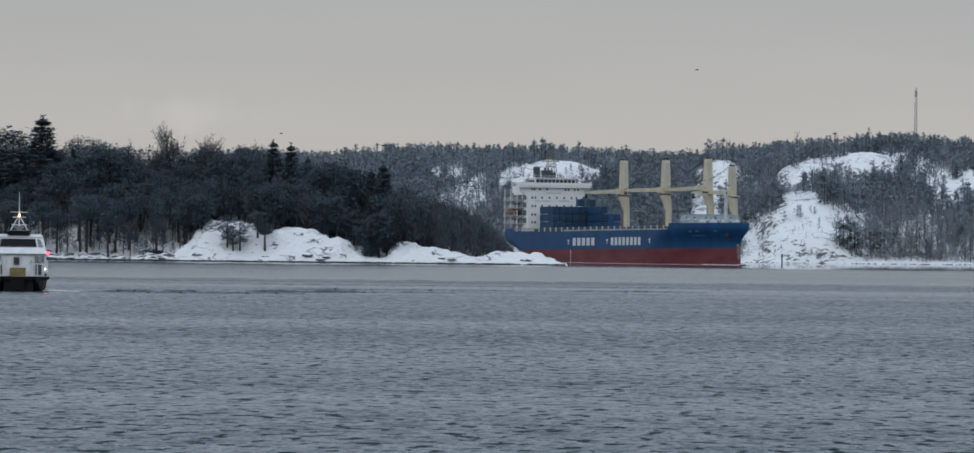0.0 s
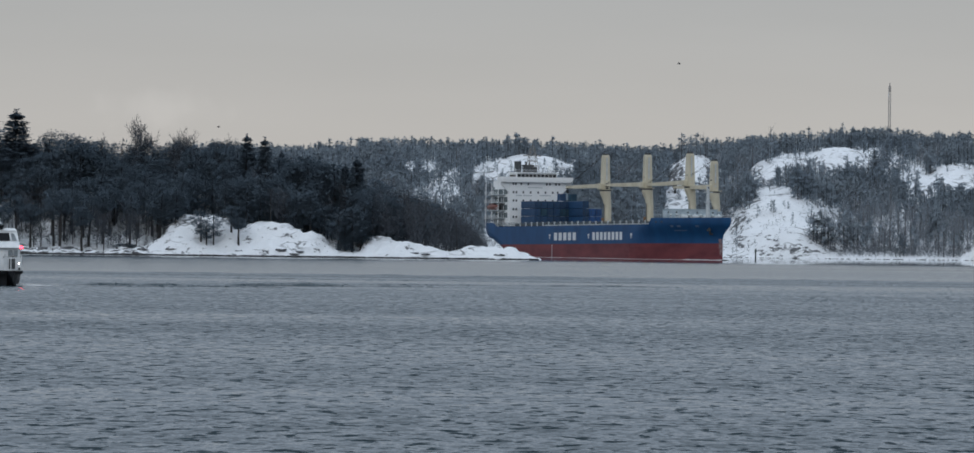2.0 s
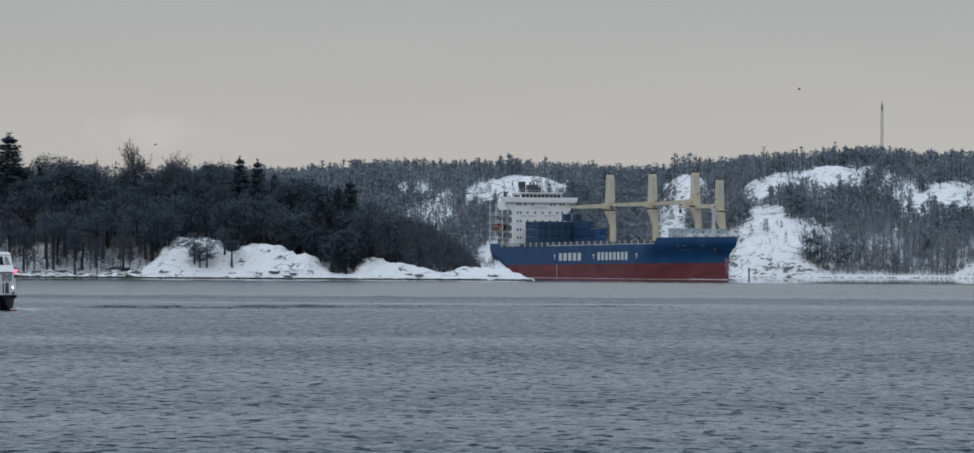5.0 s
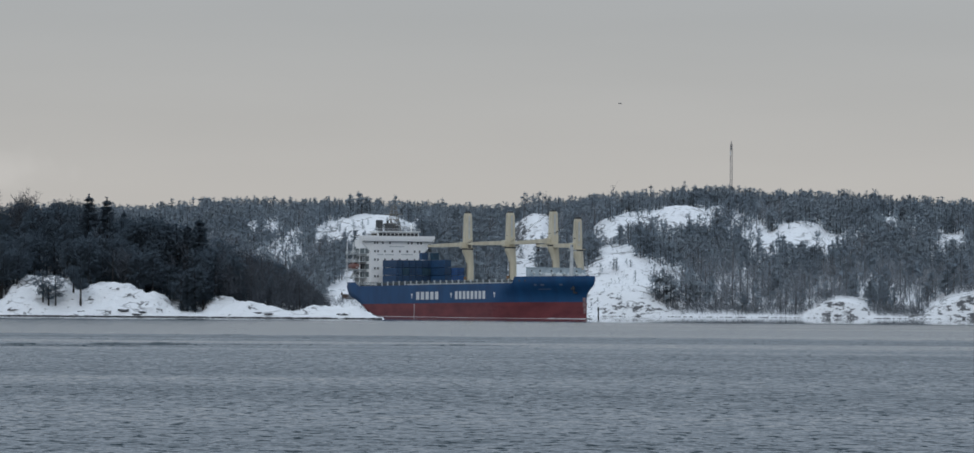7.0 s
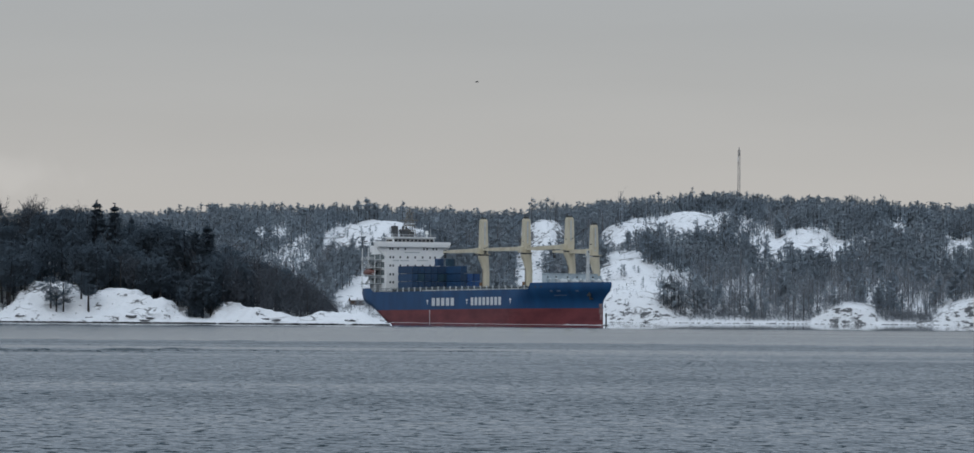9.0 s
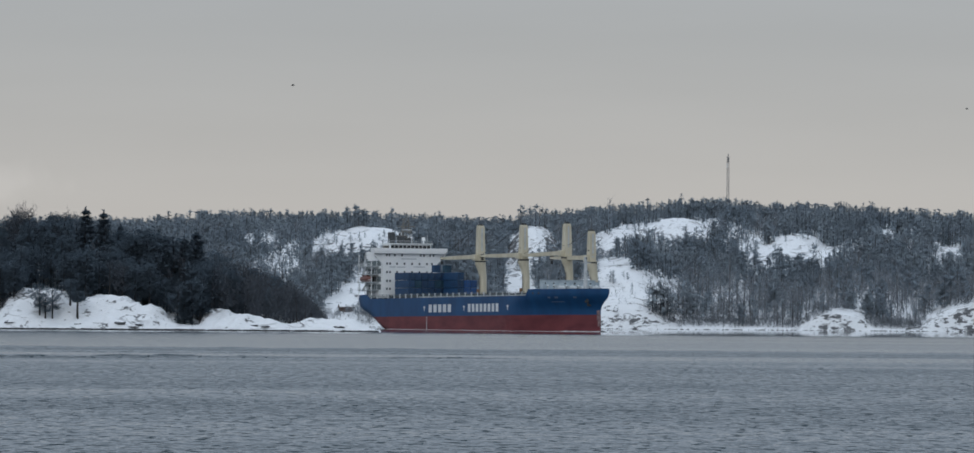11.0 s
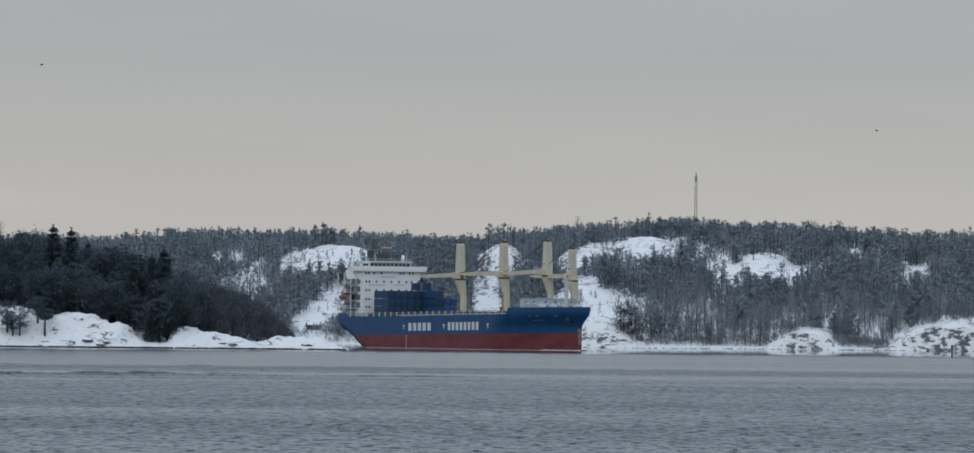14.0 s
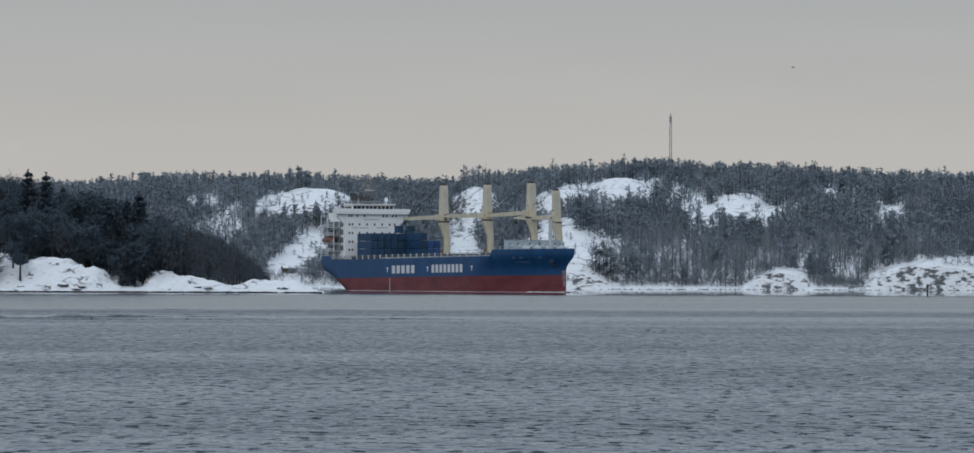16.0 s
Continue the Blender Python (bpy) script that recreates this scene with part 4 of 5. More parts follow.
for u, v, h in [(-208 + 5.2 * k, -77 - 3 * (k % 3), 5.5 + 0.8 * (k % 4)) for k in range(17)] + [(273, 2, 12), (279, 6, 13), (286, 4, 15), (291, 7, 12), (297, 5, 13), (304, 8, 9), (268, -18, 8), (170, -70, 7), (180, -76, 8), (164, -62, 6), (226, -60, 3), (232, -59, 3.5), (470, -98, 6.5), (531, -92, 9), (486, -122, 3.5), (514, -124, 5), (522, -125, 5.5), (360, -150, 7), (352, -152, 6), (243, -140, 6), (250, -138, 5), (150, -58, 6), (158, -66, 7), (172, -80, 7), (184, -88, 6), (152, -76, 7), (262, -64, 5), (300, -55, 6), (-252, -110, 4), (-240, -113, 5), (-236, -112, 4), (-214, -117, 4.5), (-200, -116, 5), (-160, -122, 4), (-146, -120, 5), (-132, -122, 5), (-168, -116, 3.5)]:
    d = next((k for k in range(5, 420, 2) if dip(hill_height(u * (2050 + k) / FOCAL, 2050 + k), 2050 + k) < v), 400)
    x, y = u * (2050 + d) / FOCAL, 2050 + d
    z = hill_height(x, y) - 0.3
    pine_pts.append(stamp(far_pines[int(rng.integers(8))], x, y, z, h, 1.3))
    stem_pts.append(stamp(trunk_far, x, y, z, h, 1.0))
for _ in range(190):
    u, d = rng.uniform(118, 275), rng.uniform(6, 120) if rng.random() < 0.5 else rng.uniform(4, 40)
    x, y = u * (2050 + d) / FOCAL, 2050 + d
    if fbm(x, y, 14, 27.0, 3) > 0.05:
        bare_pts.append(stamp(far_shrub, x, y, hill_height(x, y) - 0.2, rng.uniform(0.8, 2.4), 1.5))
for k in range(2900):
    u, d = rng.uniform(-290, -100) if k < 500 else rng.uniform(285, 1010), rng.uniform(1.2, 15)
    x = u * (2050 + d) / FOCAL
    y = hill_shore(x) + d
    z = hill_height(x, y)
    if opened(u, dip(z + 1, y), dip(z, y)) < 0.7:
        bare_pts.append(stamp(far_shrub, x, y, z - 0.2, rng.uniform(0.8, 3.2), 1.5))
tagged(tri_object("pine_wood", np.concatenate(pine_pts), M_HAZE), "grey-green pine wood over the hillside, distance haze in its colour", "wood", kind="stuff")
tagged(tri_object("bare_wood", np.concatenate(bare_pts), M_HAZE_TWIG), "leafless grey wood low on the hillside", "wood", kind="stuff")
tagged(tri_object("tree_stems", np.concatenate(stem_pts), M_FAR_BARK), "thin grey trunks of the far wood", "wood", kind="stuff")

# boulders along the two shores
boulder = bmesh.new()
bmesh.ops.create_icosphere(boulder, subdivisions=1, radius=1.0)
base_v = np.array([tuple(v.co) for v in boulder.verts])
base_f = [tuple(v.index for v in f.verts) for f in boulder.faces]
boulder.free()


def boulders(name, count, u0, u1, shore, spread, s0, s1, label):
    s = Shape()
    for k in range(count):
        u = rng.uniform(u0, u1)
        x = u * shore(0) / FOCAL
        y = shore(x) + rng.normal(0.5, spread)
        r = rng.uniform(s0, s1)
        v = [(p[0] * r * 1.5 + x, p[1] * r + y, max(-0.4, p[2] * r * 0.5 + 0.5 * r * noise.noise((p[0] + k, p[1], p[2])))) for p in base_v]
        s.add(v, base_f)
    ob = mesh_object(name, s.v, s.f, M_ROCK)
    return tagged(ob, label, "rocks", kind="stuff")


boulders("shore_stones", 2000, -1290, -172, cape_shore, 0.8, 0.40, 1.05, "dark wet stones along the cape's waterline")
boulders("shore_stones", 2600, -760, 1010, hill_shore, 1.0, 0.15, 0.50, "dark stones along the far waterline")

# low ledges and stones with snow on their backs, where the wood meets the shore
s = Shape()
for k in range(270):
    u = rng.uniform(-1290, -800) if k < 262 else rng.uniform(-765, -190)
    x = u * 1452 / FOCAL
    y = cape_shore(x) + (0.8 + 11 * rng.random() ** 1.6 if k < 262 else 0.8 + 3 * rng.random())
    r = rng.uniform(0.45, 1.35)
    g = cape_height(x, y)
    s.add([(p[0] * r * 1.7 + x, p[1] * r + y, g + p[2] * r * 0.55 + 0.5 * r * noise.noise((p[0] * 1.5 + k, p[1] * 1.5, p[2] * 1.5))) for p in base_v], base_f)
tagged(mesh_object("ledges", s.v, s.f, M_CAPE), "low grey granite ledges with thin snow on top", "rocks", kind="stuff")


# ---- mast on the hill ----
def lattice_mast(x, y, z0, z1):
    t = thing("radio_mast", pose(x, y, z0), "tall thin grey lattice radio mast on the wooded hilltop", "mast")
    h, r = z1 - z0, 0.62
    for sx, sy in ((-1, -1), (1, -1), (1, 1), (-1, 1)):
        part("leg", Shape().tube((sx * r, sy * r, 0), (sx * r * 0.8, sy * r * 0.8, h), 0.13, 0.11, 6), M_MAST, t)
    s = Shape()
    n = int(h / 1.3)
    for k in range(n):
        a, b = k / n, (k + 1) / n
        for (p, q) in (((-1, -1), (1, -1)), ((1, -1), (1, 1)), ((1, 1), (-1, 1)), ((-1, 1), (-1, -1))):
            ra, rb = r * (1 - 0.2 * a), r * (1 - 0.2 * b)
            s.tube((p[0] * ra, p[1] * ra, a * h), (q[0] * rb, q[1] * rb, b * h), 0.07, n=4)
            s.tube((p[0] * ra, p[1] * ra, a * h), (q[0] * ra, q[1] * ra, a * h), 0.06, n=4)
    part("bracing", s, M_MAST, t)
    part("antenna", Shape().tube((0, 0, h - 3), (0, 0, h + 1.5), 0.3, 0.22, 8), M_MAST, t)
    part("antenna_panel", Shape().box(-0.75, -0.35, -0.75, -0.45, h - 6, h - 3.5, 0.05), M_GREYWHITE, t)
    return t


lattice_mast(393 * 2470 / FOCAL, 2470, hill_height(393 * 2470 / FOCAL, 2470), 5.3 + 259 * 2470 / FOCAL)


def marker_pole(u, y, h, label):
    t = thing("marker_pole", pose(u * y / FOCAL, y, 0), label, "marker")
    part("pile", Shape().tube((0, 0, -1.5), (0, 0, h * 0.72), 0.28, 0.25, 10), M_GREENPOLE, t)
    part("topmark", Shape().tube((0, 0, h * 0.72), (0, 0, h), 0.42, 0.30, 10), M_GREENPOLE, t)
    part("ladder", Shape().box(-0.16, 0.16, -0.36, -0.30, 0, h * 0.7), M_DARK, t)
    return t


marker_pole(181, 1700, 4.1, "dark green channel marker pile standing in calm water")
marker_pole(808, 1365, 3.5, "dark channel marker pile near the far rocks")


# ---- a small boathouse at the far shore ----
hx, hy = -220 * 2072 / FOCAL, 2072
hz_ = hill_height(hx, hy)
hut = thing("boathouse", pose(hx, hy, hz_ - 0.3, 0, 0, 12), "small dark brown boathouse at the snowy shore", "hut")
part("wall", Shape().box(-3, 3, -2, 2, 0, 2.3), M_HUT, hut)
part("roof", Shape().add([(-3.4, -2.5, 2.2), (3.4, -2.5, 2.2), (3.4, 0, 3.7), (-3.4, 0, 3.7), (-3.4, 2.5, 2.2), (3.4, 2.5, 2.2), (-3.4, -2.5, 2.0), (3.4, -2.5, 2.0), (3.4, 2.5, 2.0), (-3.4, 2.5, 2.0)], [(0, 1, 2, 3), (3, 2, 5, 4), (6, 7, 1, 0), (4, 5, 8, 9), (0, 3, 4, 9, 6), (1, 7, 8, 5, 2)]), M_HUT, hut)
part("roof_snow", Shape().add([(-3.3, -2.4, 2.30), (3.3, -2.4, 2.30), (3.3, 0, 3.80), (-3.3, 0, 3.80), (-3.3, -2.4, 2.55), (3.3, -2.4, 2.55), (3.3, 0, 4.05), (-3.3, 0, 4.05)], [(4, 5, 6, 7), (0, 1, 5, 4), (1, 2, 6, 5), (3, 7, 6, 2), (0, 4, 7, 3), (0, 3, 2, 1)]), M_CAPE, hut, "snow lying on the roof")
part("door", Shape().box(-0.6, 0.6, -2.06, -1.98, 0.1, 2.0), M_DARK, hut)

# ---- the cargo ship: x forward, y to port, z up from the waterline ----
ship = thing("cargo_ship", pose(0, 0, 0), "blue and red cargo ship with cream deck cranes under way", "ship")
HALF = 14.0


def hull_half(x, z):
    """Half breadth of the hull at a station and height."""
    k = min(1.0, max(0.0, z / 11.5))
    xs_, xb = -80 - 10 * k ** 0.75, 84.6 + 6.2 * (max(0.0, k - 0.62) / 0.38) ** 1.3
    le, pe = 48 - 9 * k, 1.55
    ls, ps, tr = 26 - 18 * k ** 0.6, 2.2, 12.6 * float(smooth_step((k - 0.25) / 0.5))
    b = HALF
    if x > xb - le:
        b = HALF * (1 - (1 - max(0.0, xb - x) / le) ** pe)
    if x < xs_ + ls:
        b = tr + (HALF - tr) * (1 - (1 - max(0.0, x - xs_) / ls) ** ps)
    return max(0.05, b), xs_, xb


def hull_top(x):
    return 13.9 if x > 55 else (13.2 if x < -79 else 11.7)


LEVELS_LOW = (-1.5, 0.0, 1.2, 2.6, 3.9, 5.1)


def hull_shell(levels, top=False):
    s = Shape()
    stations = np.concatenate([np.linspace(0, 0.06, 5), np.linspace(0.0775, 0.78, 30), np.linspace(0.80, 0.97, 24), np.linspace(0.975, 1, 8)])
    rows = []
    for j, z in enumerate(levels):
        row = []
        _, xs_, xb = hull_half(0, max(0, z))
        for q in stations:
            x = xs_ + (xb - xs_) * q
            zz = z
            if top:
                zz = 5.1 + (hull_top(x) - 5.1) * j / (len(levels) - 1)
                _, xa, xc = hull_half(0, zz)
                x = xa + (xc - xa) * q
                zz = 5.1 + (hull_top(x) - 5.1) * j / (len(levels) - 1)
            row.append((x, hull_half(x, max(0, zz))[0], zz))
        rows.append(row)
    n = len(stations)
    for sgn in (-1, 1):
        v = [(x, sgn * b, z) for row in rows for x, b, z in row]
        f = [(j * n + i, j * n + i + 1, (j + 1) * n + i + 1, (j + 1) * n + i)[::sgn] for j in range(len(rows) - 1) for i in range(n - 1)]
        s.add(v, f)
    ends = [(r[0][0], y * r[0][1], r[0][2]) for r in rows for y in (-1, 1)]
    s.add(ends, [(2 * j, 2 * j + 2, 2 * j + 3, 2 * j + 1) for j in range(len(rows) - 1)])
    return s


part("hull_side", hull_shell([0] * 7, True), M_BLUE, ship, "blue painted topsides with a raised bow", smooth=True)
part("boot_topping", hull_shell(LEVELS_LOW), M_RED, ship, "red antifouling paint down to the waterline")


def deck_sheet(x0, x1, z, inset=0.25):
    s = Shape()
    xs_ = np.linspace(x0, x1, 24)
    for a, b in zip(xs_[:-1], xs_[1:]):
        ha, hb = max(0.05, hull_half(a, z)[0] - inset), max(0.05, hull_half(b, z)[0] - inset)
        s.add([(a, -ha, z), (b, -hb, z), (b, hb, z), (a, ha, z)], [(0, 1, 2, 3)])
    return s


part("main_deck", deck_sheet(-79, 55, 10.7), M_DECK, ship)
part("forecastle_deck", deck_sheet(55.1, 88, 12.9), M_DECK, ship)
part("poop_deck", deck_sheet(-89, -79.1, 12.2), M_DECK, ship)
part("forecastle_bulkhead", Shape().box(55, 55.3, -12.6, 12.6, 10.7, 13.8), M_GREYWHITE, ship)

# hatches along the deck
for k, (x0, x1) in enumerate(((-39.5, -36), (-28, -1), (7, 33), (43, 54))):
    h = part("hatch_coaming", Shape().box(x0, x1, -11.0, 8.2, 10.7, 12.3), M_GREYWHITE, ship)
    part("hatch_cover", Shape().box(x0 - 0.2, x1 + 0.2, -11.3, 8.5, 12.3, 12.8, 0.08), M_DARK, h)
# rail stanchions along both sides of the main deck
for sgn in (-1, 1):
    for k in range(26):
        x = -76 + k * 5.1
        y = sgn * (hull_half(x, 11.5)[0] - 0.4)
        part("stanchion", Shape().box(x - 0.28, x + 0.28, y - 0.14, y + 0.14, 10.7, 13.2).box(x - 0.5, x + 0.5, y - 0.18, y + 0.18, 12.8, 13.1), M_GREYWHITE, ship)
    part("rail", Shape().box(-77, 54, sgn * 13.55 - 0.06, sgn * 13.55 + 0.06, 12.35, 12.55).box(-77, 54, sgn * 13.55 - 0.05, sgn * 13.55 + 0.05, 12.9, 13.05), M_DECK, ship)

# the deck house
house = part("deck_house", Shape().box(-87, -72, -10.9, 10.9, 12, 29.0, 0.15), M_SHIPWHITE, ship, "white deck house with rows of small windows")
for row, z in enumerate((15.4, 18.3, 21.5, 24.6, 27.7)):
    for y in ((-9.2, -8.0, -5.2, -2.2, 0.8, 3.8, 6.8, 8.8) if row < 4 else (-9.3, -8.3, -6.1, -3.2, 4.3, 5.6, 8.1, 9.4)):
        part("window_frame", Shape().box(-72.06, -71.94, y - 0.36, y + 0.36, z - 0.45, z + 0.45), M_GREYWHITE, house)
        part("window", Shape().box(-71.95, -71.90, y - 0.26, y + 0.26, z - 0.34, z + 0.34), M_GLASS, house)
for y0, y1, z in ((-3.4, 2.6, 26.2), (-8.2, -5.8, 23.2), (-5.2, -1.6, 23.2), (1.4, 6.0, 23.3)):
    part("name_bar", Shape().box(-72.02, -71.92, y0, y1, z, z + 0.35), M_GREYWHITE, house)
for k, z in enumerate((14.8, 17.7, 20.6, 23.5)):
    b = part("side_balcony", Shape().box(-88, -75.5, -14.0, -10.9, z, z + 0.25), M_GREYWHITE, house)
    part("balcony_rail", Shape().box(-88, -75.5, -14.0, -13.94, z + 1.0, z + 1.1).box(-88, -75.5, -14.0, -13.95, z + 0.55, z + 0.62).tube((-76, -13.97, z), (-76, -13.97, z + 1.1), 0.05).tube((-82, -13.97, z), (-82, -13.97, z + 1.1), 0.05).tube((-87.5, -13.97, z), (-87.5, -13.97, z + 1.1), 0.05), M_SHIPWHITE, b)
    b = part("side_balcony", Shape().box(-88, -75.5, 10.9, 13.4, z, z + 0.25), M_GREYWHITE, house)
    part("stair", Shape().add([(-86, -13.2, z), (-86, -12.3, z), (-82, -12.3, z + 2.9), (-82, -13.2, z + 2.9), (-86, -13.2, z - 0.25), (-86, -12.3, z - 0.25), (-82, -12.3, z + 2.65), (-82, -13.2, z + 2.65)], [(0, 1, 2, 3), (7, 6, 5, 4), (0, 3, 7, 4), (1, 5, 6, 2)]), M_GREYWHITE, house)
# dark panels on the wall paint in the shade of the side decks
for z in (15.1, 18.0, 20.9, 23.8):
    for x0, x1 in ((-86.4, -82.4), (-81.8, -77.6), (-77.0, -73.6)):
        part("deck_opening", Shape().box(x0, x1, -10.96, -10.86, z, z + 1.9, 0.03), M_DECK, house, "dark panel painting in the shade of a side deck")
for x in (-76, -82, -87.5):
    part("balcony_post", Shape().tube((x, -13.6, 12.0), (x, -13.6, 28.0), 0.14), M_SHIPWHITE, house)
for k in range(4):
    for x in (-85.5, -79.0):
        part("side_door", Shape().box(x - 0.4, x + 0.4, -10.98, -10.88, 12.3 + 2.9 * k, 14.3 + 2.9 * k), M_GREYWHITE, house)
# bridge deck with wings carried on slanted brackets
bridge = part("bridge_deck", Shape().box(-75.0, -70.8, -14.4, 14.4, 28.4, 29.1), M_SHIPWHITE, ship)
for y0, y1 in ((-14.5, -8.4), (8.4, 14.5)):
    part("wing_bulwark", Shape().box(-75.0, -70.7, y0, y1, 29.1, 30.3), M_SHIPWHITE, bridge)
part("bridge_apron", Shape().box(-71.0, -70.7, -8.4, 8.4, 29.1, 30.2), M_SHIPWHITE, bridge)
for sgn in (-1, 1):
    part("wing_bracket", Shape().add([(x, sgn * y, z) for x in (-72.9, -72.1) for y, z in ((10.9, 24.4), (10.9, 28.4), (14.4, 28.4), (14.4, 27.8))], [(0, 1, 2, 3), (7, 6, 5, 4), (0, 3, 7, 4), (2, 3, 7, 6)]), M_SHIPWHITE, bridge)
wheelhouse = part("wheelhouse", Shape().box(-78, -71.5, -8.3, 8.3, 29.1, 31.7, 0.1), M_SHIPWHITE, ship)
part("wheelhouse_window", Shape().box(-71.55, -71.45, -8.0, 8.0, 30.25, 31.35), M_GLASS, wheelhouse, "dark band of wheelhouse windows")
for k in range(11):
    y = -8.0 + 1.6 * k
    part("mullion", Shape().box(-71.46, -71.38, y - 0.09, y + 0.09, 30.2, 31.4), M_SHIPWHITE, wheelhouse)
part("wheelhouse_side_window", Shape().box(-77.5, -72.1, -8.35, -8.28, 30.25, 31.2), M_GLASS, wheelhouse)
part("roof", Shape().box(-78.6, -71.0, -8.8, 8.8, 31.7, 32.05, 0.08), M_SHIPWHITE, wheelhouse)
part("roof_rail", Shape().box(-78.4, -71.2, -8.6, -8.55, 32.9, 33.0).box(-71.25, -71.2, -8.6, 8.6, 32.9, 33.0).box(-71.25, -71.2, -8.6, 8.6, 32.5, 32.56), M_GREYWHITE, wheelhouse)
for k in range(9):
    y = -8.6 + 2.15 * k
    part("rail_post", Shape().tube((-71.22, y, 32.0), (-71.22, y, 33.0), 0.05, n=5), M_GREYWHITE, wheelhouse)
# funnel, radar mast and aerials
funnel = part("funnel", Shape().loft([[(-86.5 + a, 0.6, z), (-82.5 + a, 0.6, z), (-82.5 + a, 3.6, z), (-86.5 + a, 3.6, z)] for a, z in ((0, 29.0), (0.2, 33.6))]), M_BLUE, ship, "dark blue funnel behind the bridge")
part("funnel_top", Shape().box(-86.4, -82.2, 0.5, 3.7, 33.5, 35.2), M_DARK, funnel)
for y in (1.4, 2.8):
    part("exhaust_pipe", Shape().tube((-84.5, y, 35), (-84.7, y, 36.2), 0.35), M_DARK, funnel)
# blocks sized to fit the funnel's black outline in the camera's view
part("roof_block", Shape().box(-78.0, -76.0, -6.3, -4.3, 32.0, 36.2, 0.08), M_DARK, ship, "tall black block on the wheelhouse roof, placed for the funnel's outline")
part("roof_block", Shape().box(-77.5, -75.5, -3.2, -0.4, 32.0, 34.7, 0.08).box(-77.2, -76.0, 0.2, 2.2, 32.0, 34.2, 0.08), M_DARK, ship, "low black blocks on the wheelhouse roof")
tower = Shape()
for sx in (-1, 1):
    for sy in (-1, 1):
        tower.tube((-77 + sx * 1.1, 0.6 + sy * 2.4, 32.0), (-77 + sx * 0.4, 0.6 + sy * 0.8, 41.5), 0.13, 0.09, 5)
for k in range(6):
    z, w = 33.2 + 1.5 * k, 2.4 - 0.26 * (k + 0.8)
    for sx in (-1, 1):
        tower.tube((-77 + sx * w * 0.45, 0.6 - w, z), (-77 + sx * w * 0.45, 0.6 + w, z), 0.07, n=4)
        tower.tube((-77 + sx * w * 0.45, 0.6 - w, z), (-77 + sx * w * 0.45, 0.6 + w * 0.85, z + 1.5), 0.06, n=4)
radar = part("radar_mast", tower, M_SHIPMAST, ship, "brownish lattice radar mast")
part("yard", Shape().box(-77.2, -76.8, -3.0, 4.2, 38.2, 38.45), M_SHIPMAST, radar)
part("mast_platform", Shape().box(-78.0, -76.0, -0.9, 2.1, 36.4, 36.6), M_SHIPMAST, radar)
part("radar_scanner", Shape().box(-75.9, -75.5, -1.5, 2.5, 37.0, 37.3, 0.05), M_GREYWHITE, radar)
part("topmast", Shape().tube((-77, 0.6, 41.0), (-77, 0.6, 43.6), 0.12, 0.06), M_SHIPMAST, radar)
for y, h in ((-7.6, 33.6), (7.8, 35.4), (5.6, 34.0), (-4.6, 34.4)):
    part("aerial", Shape().tube((-74, y, 32.0), (-74, y, h), 0.14, 0.09), M_GREYWHITE, ship)
part("satellite_dome", Shape().tube((-75, 6.8, 32.0), (-75, 6.8, 33.4), 0.3).tube((-75, 6.8, 33.2), (-75, 6.8, 34.5), 0.75, 0.5, 10), M_SHIPWHITE, ship)
lifeboat = part("lifeboat", Shape().loft([[(x, -13.2 + r * math.cos(a) * 0.9, 19.0 + r * math.sin(a)) for a in np.linspace(0, 6.283, 10, endpoint=False)] for x, r in ((-86.5, 0.3), (-85.5, 1.0), (-81, 1.2), (-77.5, 0.9), (-76.8, 0.3))]), M_ORANGE, ship, "dull orange enclosed lifeboat on the side deck", smooth=True)
part("lifeboat_canopy", Shape().box(-84, -80, -13.7, -12.7, 19.9, 20.45, 0.1), M_ORANGE, lifeboat)

# containers stacked before the house (cargo: separate boxes that ride with the ship)


CARGO = []


def container(x0, y0, z0, mat, length=12.19):
    w, h = 2.44, 2.59
    place = pose(x0, y0, z0)
    c = thing("shipping_container", place, "closed steel shipping container, dark blue, stacked on the ship's deck" if mat is M_BOX1 else "closed steel shipping container, dull teal, stacked on the ship's deck" if mat is M_BOX3 else "closed steel shipping container, bright blue, stacked on the ship's deck", "container", "containers on the ship")
    part("body", Shape().box(0, length, 0, w, 0, h), mat, c)
    s = Shape()
    for k in range(int(length / 1.3)):
        x = 0.45 + 1.3 * k
        s.box(x, x + 0.55, -0.05, 0.0, 0.25, h - 0.2)
    part("corrugation", s, mat, c)
    for yy in (0.25, 0.85, 1.55, 2.1):
        part("door_bar", Shape().box(length, length + 0.07, yy - 0.05, yy + 0.05, 0.15, h - 0.15), M_DARK, c)
    CARGO.append((c, place))
    return c


for row in range(8):
    for tier in range(3):
        container(-66.7, -8.4 + row * 2.62, 12.9 + tier * 2.80, M_BOX3 if tier == 1 and row in (1, 4, 5) or tier == 2 and row == 6 else M_BOX1)
# two top boxes, cut short to fit the camera's view
container(-57.0, 1.9, 12.9 + 3 * 2.80, M_BOX1, 2.4)
container(-57.0, 6.3, 12.9 + 3 * 2.80, M_BOX3, 2.4)
for row in range(3):
    for tier in range(3 if row == 0 else 2):
        container(-53.1, 4.9 + row * 2.62, 12.9 + tier * 2.80, M_BOX1 if row == 0 else M_BOX2)
